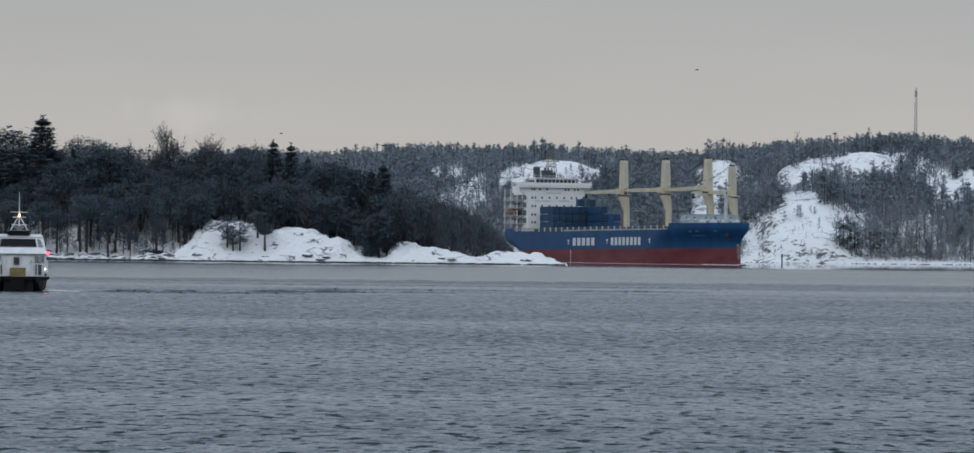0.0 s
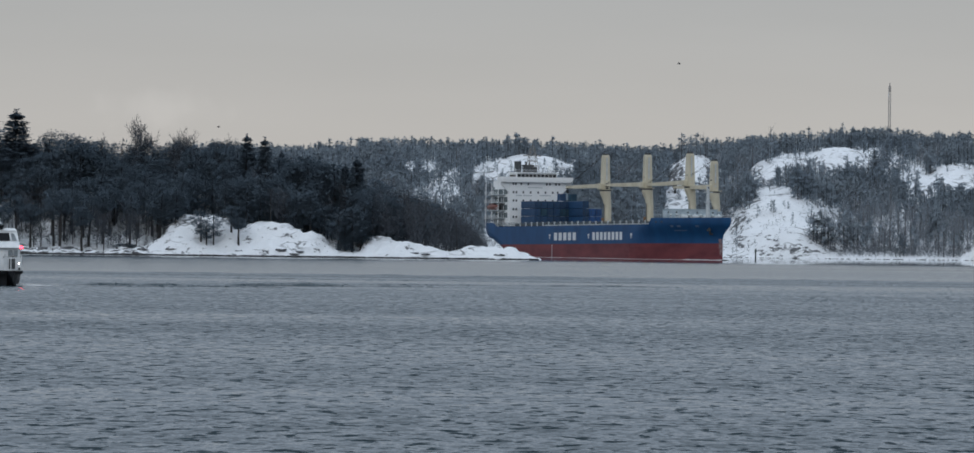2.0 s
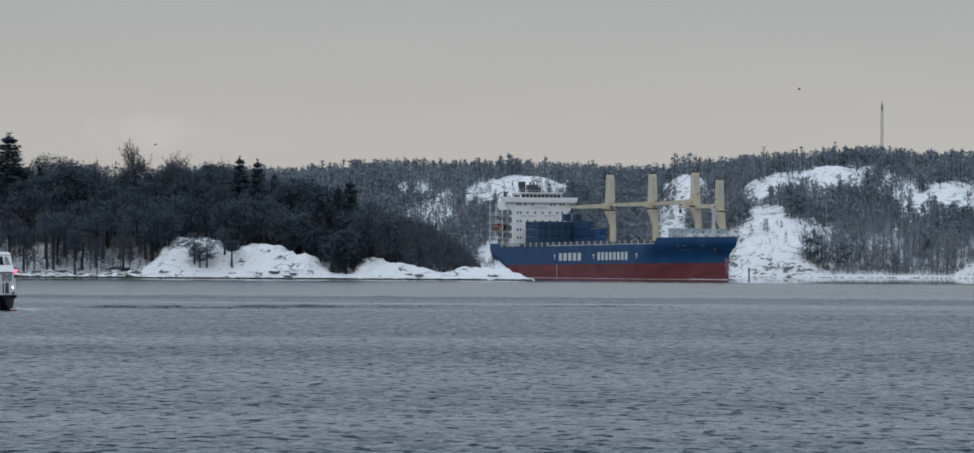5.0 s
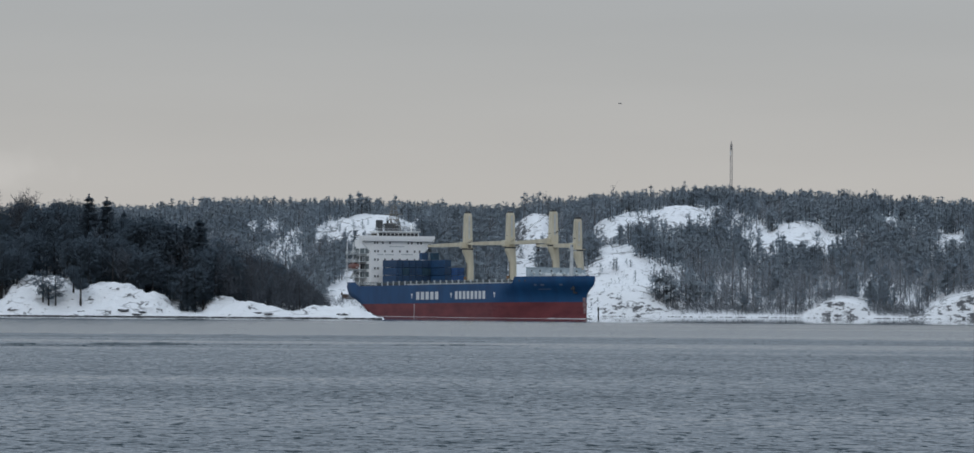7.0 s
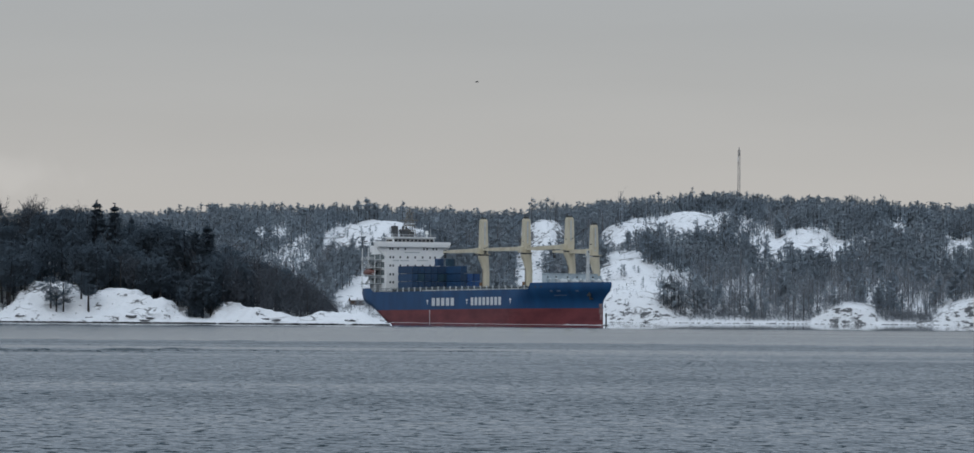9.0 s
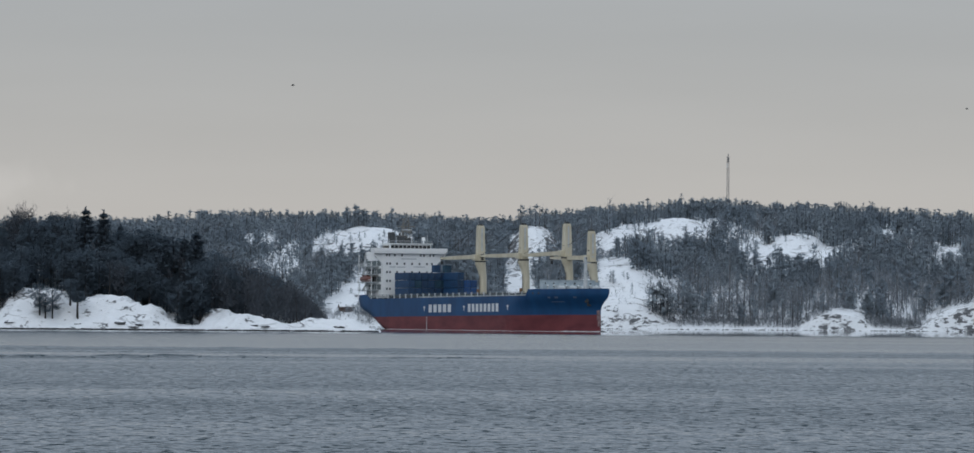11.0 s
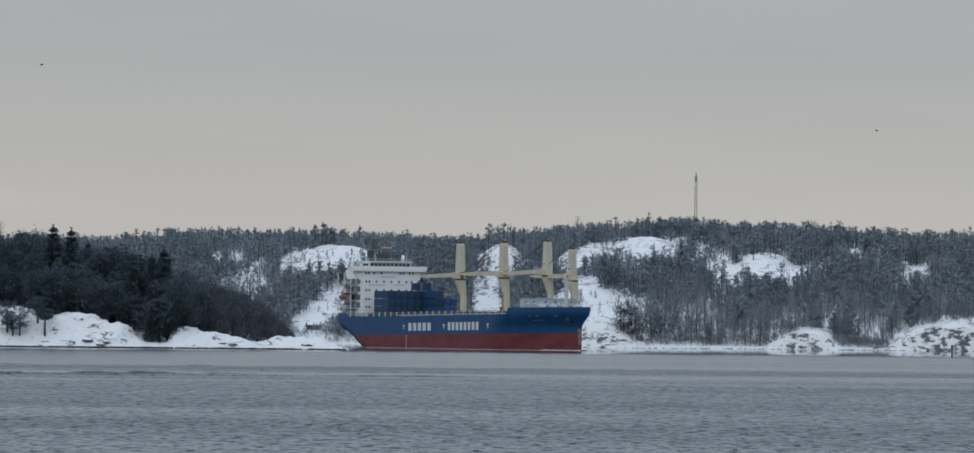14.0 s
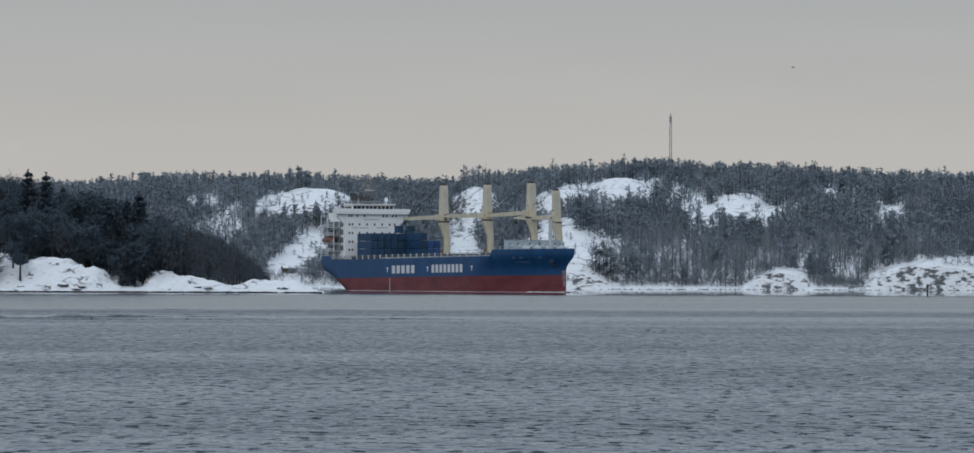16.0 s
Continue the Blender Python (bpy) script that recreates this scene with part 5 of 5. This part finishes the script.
part("cargo_sill", Shape().box(-71.5, -40.0, -9, 13.0, 10.7, 12.9), M_DARK, ship)

# deck cranes: pedestal, slewing tower, jib laid aft over the deck


def crane(x, y, top, jib_z, jib_len, end_drop, wide=1.22):
    ped = Shape()
    rings = []
    for z, r, k in ((10.7, 1.35, 0.0), (13.2, 1.25, 0.0), (jib_z - 8.0, 1.25, 0.0), (jib_z - 5.0, 1.55, 0.45), (jib_z - 2.8, 1.95, 1.0), (jib_z - 2.0, 1.98, 1.0)):
        rings.append([(x - 0.5 * k + r * math.cos(a), y - 0.9 * k + r * math.sin(a), z) for a in np.linspace(0, 6.283, 16, endpoint=False)])
    ped.loft(rings)
    p = part("crane_pedestal", ped, M_CREAM, ship, "round cream steel crane pedestal")
    part("slew_ring", Shape().tube((x - 0.5, y - 0.9, jib_z - 2.0), (x - 0.5, y - 0.9, jib_z - 1.5), 2.0, n=16), M_DARK, p)
    part("platform", Shape().box(x - 2.6, x + 1.5, y - 3.0, y + 1.2, jib_z - 1.5, jib_z - 1.3), M_CREAM, p)
    part("winch_box", Shape().box(x - 1.4, x - 0.2, y - 2.0, y - 1.2, 12.4, 15.0, 0.08), M_RUST, p, "rusty brown winch box at the foot")
    part("ladder", Shape().box(x - 0.22, x + 0.22, y - 1.52, y - 1.42, 11.0, jib_z - 6.0), M_SHIPMAST, p)
    a = wide
    t = Shape()
    cx_, cy_ = x - 0.5, y - 0.9
    t.loft([[(cx_ - a * k, cy_ - a * k, z), (cx_ + a * k, cy_ - a * k, z), (cx_ + a * k, cy_ + a * k, z), (cx_ - a * k, cy_ + a * k, z)] for z, k in ((jib_z - 1.3, 1.05), (jib_z + 1, 1.1), (top - 0.8, 0.92), (top, 0.80))])
    tower = part("crane_tower", t, M_CREAM, ship, "cream box tower of the deck crane")
    part("sheave_box", Shape().box(cx_ - 0.9, cx_ + 0.6, cy_ - 0.8, cy_ + 0.8, top, top + 0.6), M_DARK, tower)
    part("head_light", Shape().tube((cx_, cy_ - 0.6, top + 0.6), (cx_, cy_ - 0.6, top + 1.3), 0.12), M_DARK, tower)
    part("cab", Shape().box(cx_ - 1.4, cx_ + 0.6, cy_ - a - 1.5, cy_ - a, jib_z - 1.2, jib_z + 0.8, 0.1), M_CREAM, tower)
    part("cab_window", Shape().box(cx_ - 1.45, cx_ - 1.38, cy_ - a - 1.3, cy_ - a - 0.2, jib_z - 0.4, jib_z + 0.5), M_GLASS, tower)
    part("ladder", Shape().box(cx_ + a, cx_ + a + 0.1, cy_ - 0.25, cy_ + 0.25, jib_z, top - 1), M_GREYWHITE, tower)
    part("vent", Shape().box(cx_ - 0.7, cx_ + 0.7, cy_ - a * 1.07, cy_ - a * 1.0, jib_z + 2, jib_z + 2.6), M_DARK, tower)
    j = Shape()
    x0, x1 = cx_ - a, cx_ - a - jib_len
    z0, z1 = jib_z, jib_z - end_drop
    for sy in (-0.75, 0.75):
        rings = []
        for q, d in ((0, 0.45), (0.12, 0.75), (0.75, 0.62), (1, 0.35)):
            xx, zz, yy = x0 + (x1 - x0) * q, z0 + (z1 - z0) * q, cy_ + sy * (1 - 0.35 * q)
            rings.append([(xx, yy - 0.28, zz - d), (xx, yy + 0.28, zz - d), (xx, yy + 0.28, zz + d), (xx, yy - 0.28, zz + d)])
        j.loft(rings)
    for k in range(9):
        q = (k + 0.5) / 9
        xx, zz = x0 + (x1 - x0) * q, z0 + (z1 - z0) * q
        j.box(xx - 0.15, xx + 0.15, cy_ - 0.7, cy_ + 0.7, zz - 0.3, zz + 0.3)
    jib = part("jib", j, M_CREAM, ship, "long cream jib laid aft over the hatches")
    part("jib_sheave", Shape().tube((x1, cy_ - 0.5, z1), (x1, cy_ + 0.5, z1), 0.7, n=12), M_DARK, jib)
    part("hoist_rope", Shape().tube((cx_ - 0.6, cy_ - 0.3, top + 0.3), (x1, cy_ - 0.3, z1 + 0.4), 0.05, n=4).tube((cx_ - 0.6, cy_ + 0.3, top + 0.3), (x1, cy_ + 0.3, z1 + 0.4), 0.05, n=4), M_DARK, jib)
    part("hook_block", Shape().box(x1 - 0.4, x1 + 0.4, cy_ - 0.4, cy_ + 0.4, z1 - 2.2, z1 - 0.9, 0.1), M_DARK, jib)


crane(-32.2, 11.0, 37.9, 26.7, 32, 0.1)
crane(3.6, 11.0, 37.3, 26.7, 33, -0.2)
crane(38.4, 11.0, 37.0, 26.9, 33, 0.4)
crane(57.6, 11.0, 34.0, 24.9, 30, -0.4, 1.1)

# forecastle gear
part("breakwater", Shape().box(59, 59.4, -10.5, 10.5, 12.9, 16.9).box(59.4, 62.5, -10.5, -10.2, 12.9, 16.4).box(59.4, 62.5, 10.2, 10.5, 12.9, 16.4).box(58.8, 59.6, -10.6, 10.6, 16.9, 17.1), M_PALEBLUE, ship, "pale blue-grey steel breakwater on the bow")
for y in (-8.6, -5.4, -1.0, 2.6, 6.2, 8.6):
    part("breakwater_port", Shape().tube((59.35, y, 15.9), (59.46, y, 15.9), 0.32, n=10), M_DARK, ship)
for y in (-6.5, -2.2, 2.2, 6.5):
    w = part("mooring_winch", Shape().tube((67, y - 1.3, 14.1), (67, y + 1.3, 14.1), 0.9, n=12).box(66, 68, y - 1.5, y - 1.2, 12.9, 14.9).box(66, 68, y + 1.2, y + 1.5, 12.9, 14.9), M_GREYWHITE, ship)
    part("winch_motor", Shape().box(66.4, 67.6, y + 1.5, y + 2.2, 13.2, 14.5, 0.1), M_DARK, w)
for k in range(9):
    y = -9.2 + 2.3 * k
    part("vent_pipe", Shape().tube((62.5, y, 12.9), (62.5, y, 14.9), 0.22).tube((62.5, y, 14.8), (62.9, y, 15.2), 0.38), M_GREYWHITE, ship)
fore = part("foremast", Shape().tube((73, 0, 12.9), (73, 0, 24.8), 0.80, 0.55, 10), M_GREYWHITE, ship, "grey foremast on the bow")
part("crosstree", Shape().box(72.7, 73.3, -1.8, 1.8, 22.6, 22.9), M_GREYWHITE, fore)
part("lamp_platform", Shape().box(72.2, 73.8, -1.0, 1.0, 19.2, 19.4), M_GREYWHITE, fore)
part("masthead_lamp", Shape().tube((73.4, 0, 24.0), (73.4, 0, 24.6), 0.25), M_DARK, fore)
part("bow_rail", Shape().box(56, 80, -11.0, -10.94, 14.9, 15.0).box(56, 80, 10.9, 11.0, 14.9, 15.0), M_GREYWHITE, ship)
# anchor in its recess
part("hawse_plate", Shape().box(80.0, 82.0, -hull_half(81, 10)[0] - 0.15, -hull_half(81, 10)[0] + 0.6, 9.2, 11.0, 0.1), M_DARK, ship)
anchor = part("anchor", Shape().box(80.7, 81.2, -hull_half(81, 9)[0] - 0.4, -hull_half(81, 9)[0] + 0.3, 8.2, 10.2, 0.05).box(80.0, 81.8, -hull_half(81, 8.3)[0] - 0.45, -hull_half(81, 8.3)[0] + 0.2, 8.0, 8.5, 0.05), M_DARK, ship)

# hull markings: plain blocks for the lettering, bars for the name and the draught scale


def hull_mark(x0, x1, z0, z1, name="letter_block", mat=M_MARK):
    s = Shape()
    ya, yb = -hull_half(x0, (z0 + z1) / 2)[0] - 0.05, -hull_half(x1, (z0 + z1) / 2)[0] - 0.05
    ya2, yb2 = -hull_half(x0, z1)[0] - 0.05, -hull_half(x1, z1)[0] - 0.05
    s.add([(x0, ya, z0), (x1, yb, z0), (x1, yb2, z1), (x0, ya2, z1), (x0, ya + 0.03, z0), (x1, yb + 0.03, z0), (x1, yb2 + 0.03, z1), (x0, ya2 + 0.03, z1)],
          [(0, 1, 2, 3), (7, 6, 5, 4), (0, 4, 5, 1), (1, 5, 6, 2), (2, 6, 7, 3), (3, 7, 4, 0)])
    return part(name, s, mat, ship)


for k in range(5):
    hull_mark(-24.4 + 4.05 * k, -21.7 + 4.05 * k, 6.4, 9.2)
for k in range(8):
    hull_mark(8.7 + 3.25 * k, 10.8 + 3.25 * k, 6.4, 9.2)
for x in (-28.2, 5.4, 41.0):
    hull_mark(x - 0.7, x + 0.7, 8.0, 8.6, "tug_mark")
    hull_mark(x - 0.25, x + 0.25, 6.9, 8.0, "tug_mark")
for k in range(6):
    hull_mark(-26.4, -25.9, 0.6 + 0.75 * k, 1.05 + 0.75 * k, "draught_mark")
for k, (x, w) in enumerate(((66.0, 1.2), (69.0, 1.6), (77.0, 1.3))):
    hull_mark(x, x + w, 10.7, 11.3, "name_bar", M_GREYBAR)
hull_mark(66.5, 72.0, 9.4, 9.65, "name_bar", M_GREYBAR)

for x0, x1, z0, z1 in ((83.2, 84.3, 3.2, 6.6), (83.5, 84.4, 1.2, 3.2)):
    hull_mark(x0, x1, z0, z1, "scuff", M_SCUFF)
for x in (58.5, 61.5):
    hull_mark(x, x + 0.8, 12.2, 12.8, "fairlead", M_DARK)

# bow wave and foam along the waterline
for sgn in (-1, 1):
    s = Shape()
    v = []
    n = 90
    for i in range(n + 1):
        x = 86.5 - 165 * i / n
        y = sgn * (hull_half(x, 0.2)[0] + 0.1)
        w = 0.5 + 1.3 * abs(noise.noise((x / 6, 1.0, sgn))) + (1.2 if i < 12 else 0.0)
        h = (0.40 if i < 10 else 0.14) * (0.6 + abs(noise.noise((x / 4, 5.0, sgn))))
        lift = -x * math.tan(radians(0.5))
        v += [(x, y, h + lift), (x, y + sgn * w * 0.4, 0.6 * h + lift), (x, y + sgn * w, -0.1 + lift)]
    s.add(v, [(3 * i + j, 3 * i + 3 + j, 3 * i + 4 + j, 3 * i + 1 + j) for i in range(n) for j in range(2)])
    part("bow_wave", s, M_FOAM, ship, "thin broken foam along the waterline")

# ---- the ferry: y away from its bow, x across ----
ferry = thing("passenger_ferry", pose(0, 0, 0), "white twin-hulled passenger ferry with a lit mast, seen from the bow", "boat")
for sgn in (-1, 1):
    rings = []
    for y, w, z0, z1 in ((0, 0.25, 0.9, 1.55), (1.5, 0.75, 0.0, 1.55), (5, 1.05, -0.8, 1.5), (22, 1.05, -0.8, 1.5)):
        c = sgn * 2.1
        rings.append([(c - w, y, z1), (c + w, y, z1), (c + w * 0.8, y, (z0 + z1) / 2), (c + w * 0.25, y, z0), (c - w * 0.25, y, z0), (c - w * 0.8, y, (z0 + z1) / 2)])
    part("hull", Shape().loft(rings), M_FERRYHULL, ferry, "dark painted hull")
    part("fender", Shape().tube((sgn * 3.2, 0.8, 1.45), (sgn * 3.2, 21, 1.45), 0.14), M_DARK, ferry)
part("tunnel_deck", Shape().box(-3.2, 3.2, 0.5, 22, 1.25, 1.6), M_FERRYHULL, ferry)
part("bow_bulwark", Shape().loft([[(-3.15, 0.4, z0), (-1.25, 0.15, z0), (-1.25, 0.3, z0), (-3.05, 0.6, z0)] for z0 in (1.6, 3.05)]), M_FERRYWHITE, ferry)
part("bow_bulwark", Shape().loft([[(1.25, 0.15, z0), (3.15, 0.4, z0), (3.05, 0.6, z0), (1.25, 0.3, z0)] for z0 in (1.6, 3.05)]), M_FERRYWHITE, ferry)
for sgn in (-1, 1):
    for k in range(5):
        x = sgn * (1.35 + 0.42 * k)
        part("rail_post", Shape().tube((x, 0.2, 3.0), (x, 0.2, 3.35), 0.03), M_FERRYGREY, ferry)
    part("side_wall", Shape().box(sgn * 3.1 - 0.06, sgn * 3.1 + 0.06, 0.6, 22, 1.6, 3.3), M_FERRYWHITE, ferry)
    part("bow_panel", Shape().box(sgn * 2.15 - 0.36, sgn * 2.15 + 0.36, 0.10, 0.20, 1.8, 2.9, 0.03), M_DARK, ferry)
part("bow_ramp", Shape().box(-0.95, 0.75, 0.05, 0.2, 1.55, 2.55, 0.03), M_YELLOW, ferry, "mustard yellow bow gangway")
# two dark blocks added as the shade between the hulls
part("bow_shade", Shape().box(-0.85, 0.6, 0.3, 0.6, 0.1, 1.5), M_TINT, ferry)
part("tunnel_shade", Shape().box(-1.6, 1.6, 1.0, 1.3, -0.3, 1.3), M_FERRYHULL, ferry)
cabin = part("cabin", Shape().loft([[(-3.0, 2.0, 1.6), (3.0, 2.0, 1.6), (3.05, 21, 1.6), (-3.05, 21, 1.6)], [(-2.95, 2.4, 4.1), (2.95, 2.4, 4.1), (3.0, 20.8, 4.1), (-3.0, 20.8, 4.1)]]), M_FERRYWHITE, ferry)
part("cabin_door", Shape().box(-0.55, 0.05, 1.92, 2.2, 2.9, 3.65), M_GLASS, cabin)
for x in (-2.2, 1.9, 2.5):
    part("cabin_window", Shape().box(x - 0.2, x + 0.2, 2.0, 2.3, 3.2, 3.8), M_FERRYGREY, cabin)
part("cabin_stripe", Shape().box(1.2, 2.5, 2.05, 2.3, 2.95, 3.08), M_DARK, cabin)
part("visor", Shape().loft([[(-3.0, 1.9, 4.05), (3.0, 1.9, 4.05), (2.9, 9, 4.05), (-2.9, 9, 4.05)], [(-2.88, 2.6, 4.7), (2.88, 2.6, 4.7), (2.88, 9, 4.7), (-2.88, 9, 4.7)]]), M_FERRYWHITE, ferry)
wheel = part("wheelhouse", Shape().loft([[(-2.86, 2.8, 4.7), (2.86, 2.8, 4.7), (2.86, 9, 4.7), (-2.86, 9, 4.7)], [(-2.6, 3.5, 5.85), (2.6, 3.5, 5.85), (2.62, 8.8, 5.85), (-2.62, 8.8, 5.85)]]), M_FERRYWHITE, ferry)
part("windscreen", Shape().loft([[(-2.05, 2.72, 4.82), (1.9, 2.72, 4.82), (1.9, 2.9, 4.82), (-2.05, 2.9, 4.82)], [(-1.9, 3.30, 5.65), (1.75, 3.30, 5.65), (1.75, 3.5, 5.65), (-1.9, 3.5, 5.65)]]), M_TINT, wheel, "wide dark windscreen")
for sgn in (-1, 1):
    part("side_window", Shape().loft([[(sgn * 2.1, 2.74, 4.85), (sgn * 2.6, 2.76, 4.85), (sgn * 2.6, 2.9, 4.85), (sgn * 2.1, 2.9, 4.85)], [(sgn * 1.95, 3.32, 5.6), (sgn * 2.3, 3.36, 5.6), (sgn * 2.3, 3.5, 5.6), (sgn * 1.95, 3.5, 5.6)]]), M_FERRYGREY, wheel)
part("roof", Shape().loft([[(-2.62, 3.35, 5.84), (2.62, 3.35, 5.84), (2.64, 9.2, 5.84), (-2.64, 9.2, 5.84)], [(-2.58, 3.45, 6.0), (2.58, 3.45, 6.0), (2.6, 9.1, 6.0), (-2.6, 9.1, 6.0)], [(-2.35, 3.8, 6.14), (2.35, 3.8, 6.14), (2.38, 8.9, 6.14), (-2.38, 8.9, 6.14)]]), M_FERRYWHITE, wheel)
part("light_bar", Shape().box(-1.25, 1.15, 3.25, 3.9, 6.02, 6.5, 0.05), M_TINT, ferry, "black equipment box on the roof")
part("box_rim", Shape().box(-1.35, 1.25, 3.2, 4.0, 6.51, 6.6, 0.03), M_FERRYGREY, ferry)
fm = part("mast", Shape().tube((0, 5, 6.2), (0, 5, 9.0), 0.10, 0.05).tube((-1.15, 4.6, 6.2), (-0.15, 5, 7.9), 0.06).tube((1.15, 4.6, 6.2), (0.15, 5, 7.9), 0.06).box(-0.85, 0.85, 4.9, 5.1, 7.1, 7.22).box(-0.7, 0.7, 4.9, 5.1, 7.95, 8.05).tube((0, 5, 8.9), (0, 5, 10.7), 0.045, 0.03).box(-0.95, 0.95, 4.95, 5.05, 8.5, 8.57), M_FERRYWHITE, ferry, "white lattice mast")
part("radar", Shape().box(-0.55, 0.55, 4.6, 4.9, 6.75, 7.0, 0.05).tube((0, 4.75, 6.3), (0, 4.75, 6.8), 0.22), M_FERRYGREY, fm)
part("mast_lamp", Shape().tube((0, 4.85, 8.05), (0, 4.85, 8.32), 0.11, 0.09, 10), M_LAMP, fm, "warm lit masthead lamp")
part("side_lamp", Shape().tube((3.1, 3.0, 3.95), (3.1, 3.0, 4.25), 0.16, 0.14, 8), M_REDLAMP, ferry, "red lit side lamp")
part("deck_lamp", Shape().tube((2.85, 0.3, 2.35), (2.85, 0.3, 2.45), 0.05), M_WHITELAMP, ferry)
part("aerial", Shape().tube((2.0, 6, 6.2), (2.1, 6.2, 7.3), 0.03), M_FERRYGREY, ferry)
part("aerial", Shape().tube((1.0, 5, 6.6), (1.2, 5, 8.0), 0.02), M_FERRYGREY, ferry)


for sgn in (-1, 1):
    for k in range(4):
        x = sgn * (1.5 + 0.5 * k)
        part("bulwark_stay", Shape().box(x - 0.05, x + 0.05, 0.02, 0.12, 1.6, 3.0), M_FERRYWHITE, ferry)
    part("bow_cleat", Shape().box(sgn * 2.9 - 0.12, sgn * 2.9 + 0.12, 0.0, 0.15, 1.65, 1.95), M_DARK, ferry)
s = Shape()
v = []
for i in range(41):
    x = 2.6 + 4.6 * i / 40
    h = 0.30 * (1 - i / 40) * (0.5 + abs(noise.noise((x * 1.7, 2.0, 9.0))))
    v += [(x, 1.2 - 0.5 * (1 - i / 40), 0.02), (x, 2.0, 0.03 + h), (x, 3.4, 0.02)]
s.add(v, [(3 * i + j, 3 * i + 3 + j, 3 * i + 4 + j, 3 * i + 1 + j) for i in range(40) for j in range(2)])
part("bow_foam", s, M_FOAM, ferry, "low broken foam thrown off the hull")

# ---- gulls ----
def gull():
    g = thing("gull", pose(0, 0, 50), "small dark gull flying low over the water", "bird", "gulls")
    part("body", Shape().loft([[(x, r * math.cos(a), r * math.sin(a)) for a in np.linspace(0, 6.283, 8, endpoint=False)] for x, r in ((-0.5, 0.03), (-0.2, 0.13), (0.15, 0.14), (0.38, 0.08), (0.5, 0.03))]), M_BIRD, g)
    wings = []
    for sgn in (-1, 1):
        w = part("wing", Shape().loft([[(0.2, 0, 0.02), (0.2, 0, 0.06), (-0.15, 0, 0.06), (-0.15, 0, 0.02)], [(0.25, sgn * 0.36, 0.02), (0.25, sgn * 0.36, 0.05), (-0.1, sgn * 0.36, 0.05), (-0.1, sgn * 0.36, 0.02)], [(-0.2, sgn * 0.66, 0.0), (-0.2, sgn * 0.66, 0.01), (-0.28, sgn * 0.66, 0.01), (-0.28, sgn * 0.66, 0.0)]]), M_BIRD, g)
        wings.append((w, sgn))
    return g, wings


GULLS = [gull() for _ in range(3)]


def motions():
    # the ship: seconds, midship place, heading to the right of straight towards the shore
    rows = []
    for k in range(9):
        t = 2.0 * k
        turn = 25.0 + 0.03 * (14.5 - t)
        x = 8.8 + 1.43 * (t - 14.5)
        y = 1680 - 3.05 * (t - 14.5)
        rows.append((t, pose(x, y, 0, 0, -0.5, turn - 90)))
    walk(ship, rows)
    for box, place in CARGO:
        walk(box, [(t, m @ place) for t, m in rows])
    # the ripples run with the wind, the ferry's two wake waves spread away from it
    walk(water, [(t, pose(0.35 * t, -0.8 * t, 0)) for t in (0.0, 8.0, 16.0)])
    for wake in WAKES[:2]:
        walk(wake, [(t, pose(0, 4.0 * t, 0)) for t in (0.0, 8.0, 16.0)])
    # the ferry comes slowly on
    walk(ferry, [(t, pose((-1051 + 0.0 * t) * (513 - 2.0 * t) / FOCAL, 513 - 2.0 * t, 0, 0, 0, 7.8)) for t in (0.0, 4.0, 8.0, 12.0, 16.0)])
    # gulls: seconds, bearing, dip below the eye's level, distance
    ways = (((0.0, 41, -289, 900), (1.5, 43, -291, 900), (5.5, 269, -282, 900), (6.4, 262, -302, 900), (7.0, 213, -323, 900), (8.7, 10, -364, 900), (11.0, -309, -368, 900), (12.8, -526, -378, 900), (14.5, -721, -446, 900), (16.0, -905, -460, 900)),
            ((0.0, 1150, -330, 1000), (11.0, 777, -339, 1000), (14.5, 663, -334, 1000), (16.0, 590, -339, 1000)),
            ((0.0, -628, -180, 950), (1.5, -672, -180, 950), (8.0, -870, -200, 950), (16.0, -1120, -230, 950)))
    for (g, wings), way in zip(GULLS, ways):
        rows = []
        for i, (t, u, v, d) in enumerate(way):
            a, b = way[max(0, i - 1)], way[min(len(way) - 1, i + 1)]
            d *= 1.35
            rows.append((t, pose(u * d / FOCAL, d, EYE[2] - v * d / FOCAL, 0, 0, 180 if b[1] < a[1] else 0)))
        walk(g, rows)
        for w, sgn in wings:
            walk(w, [(0.2 * k, pose(0, 0, 0, sgn * (10 + 28 * math.sin(2.1 * k)))) for k in range(81)])


motions()
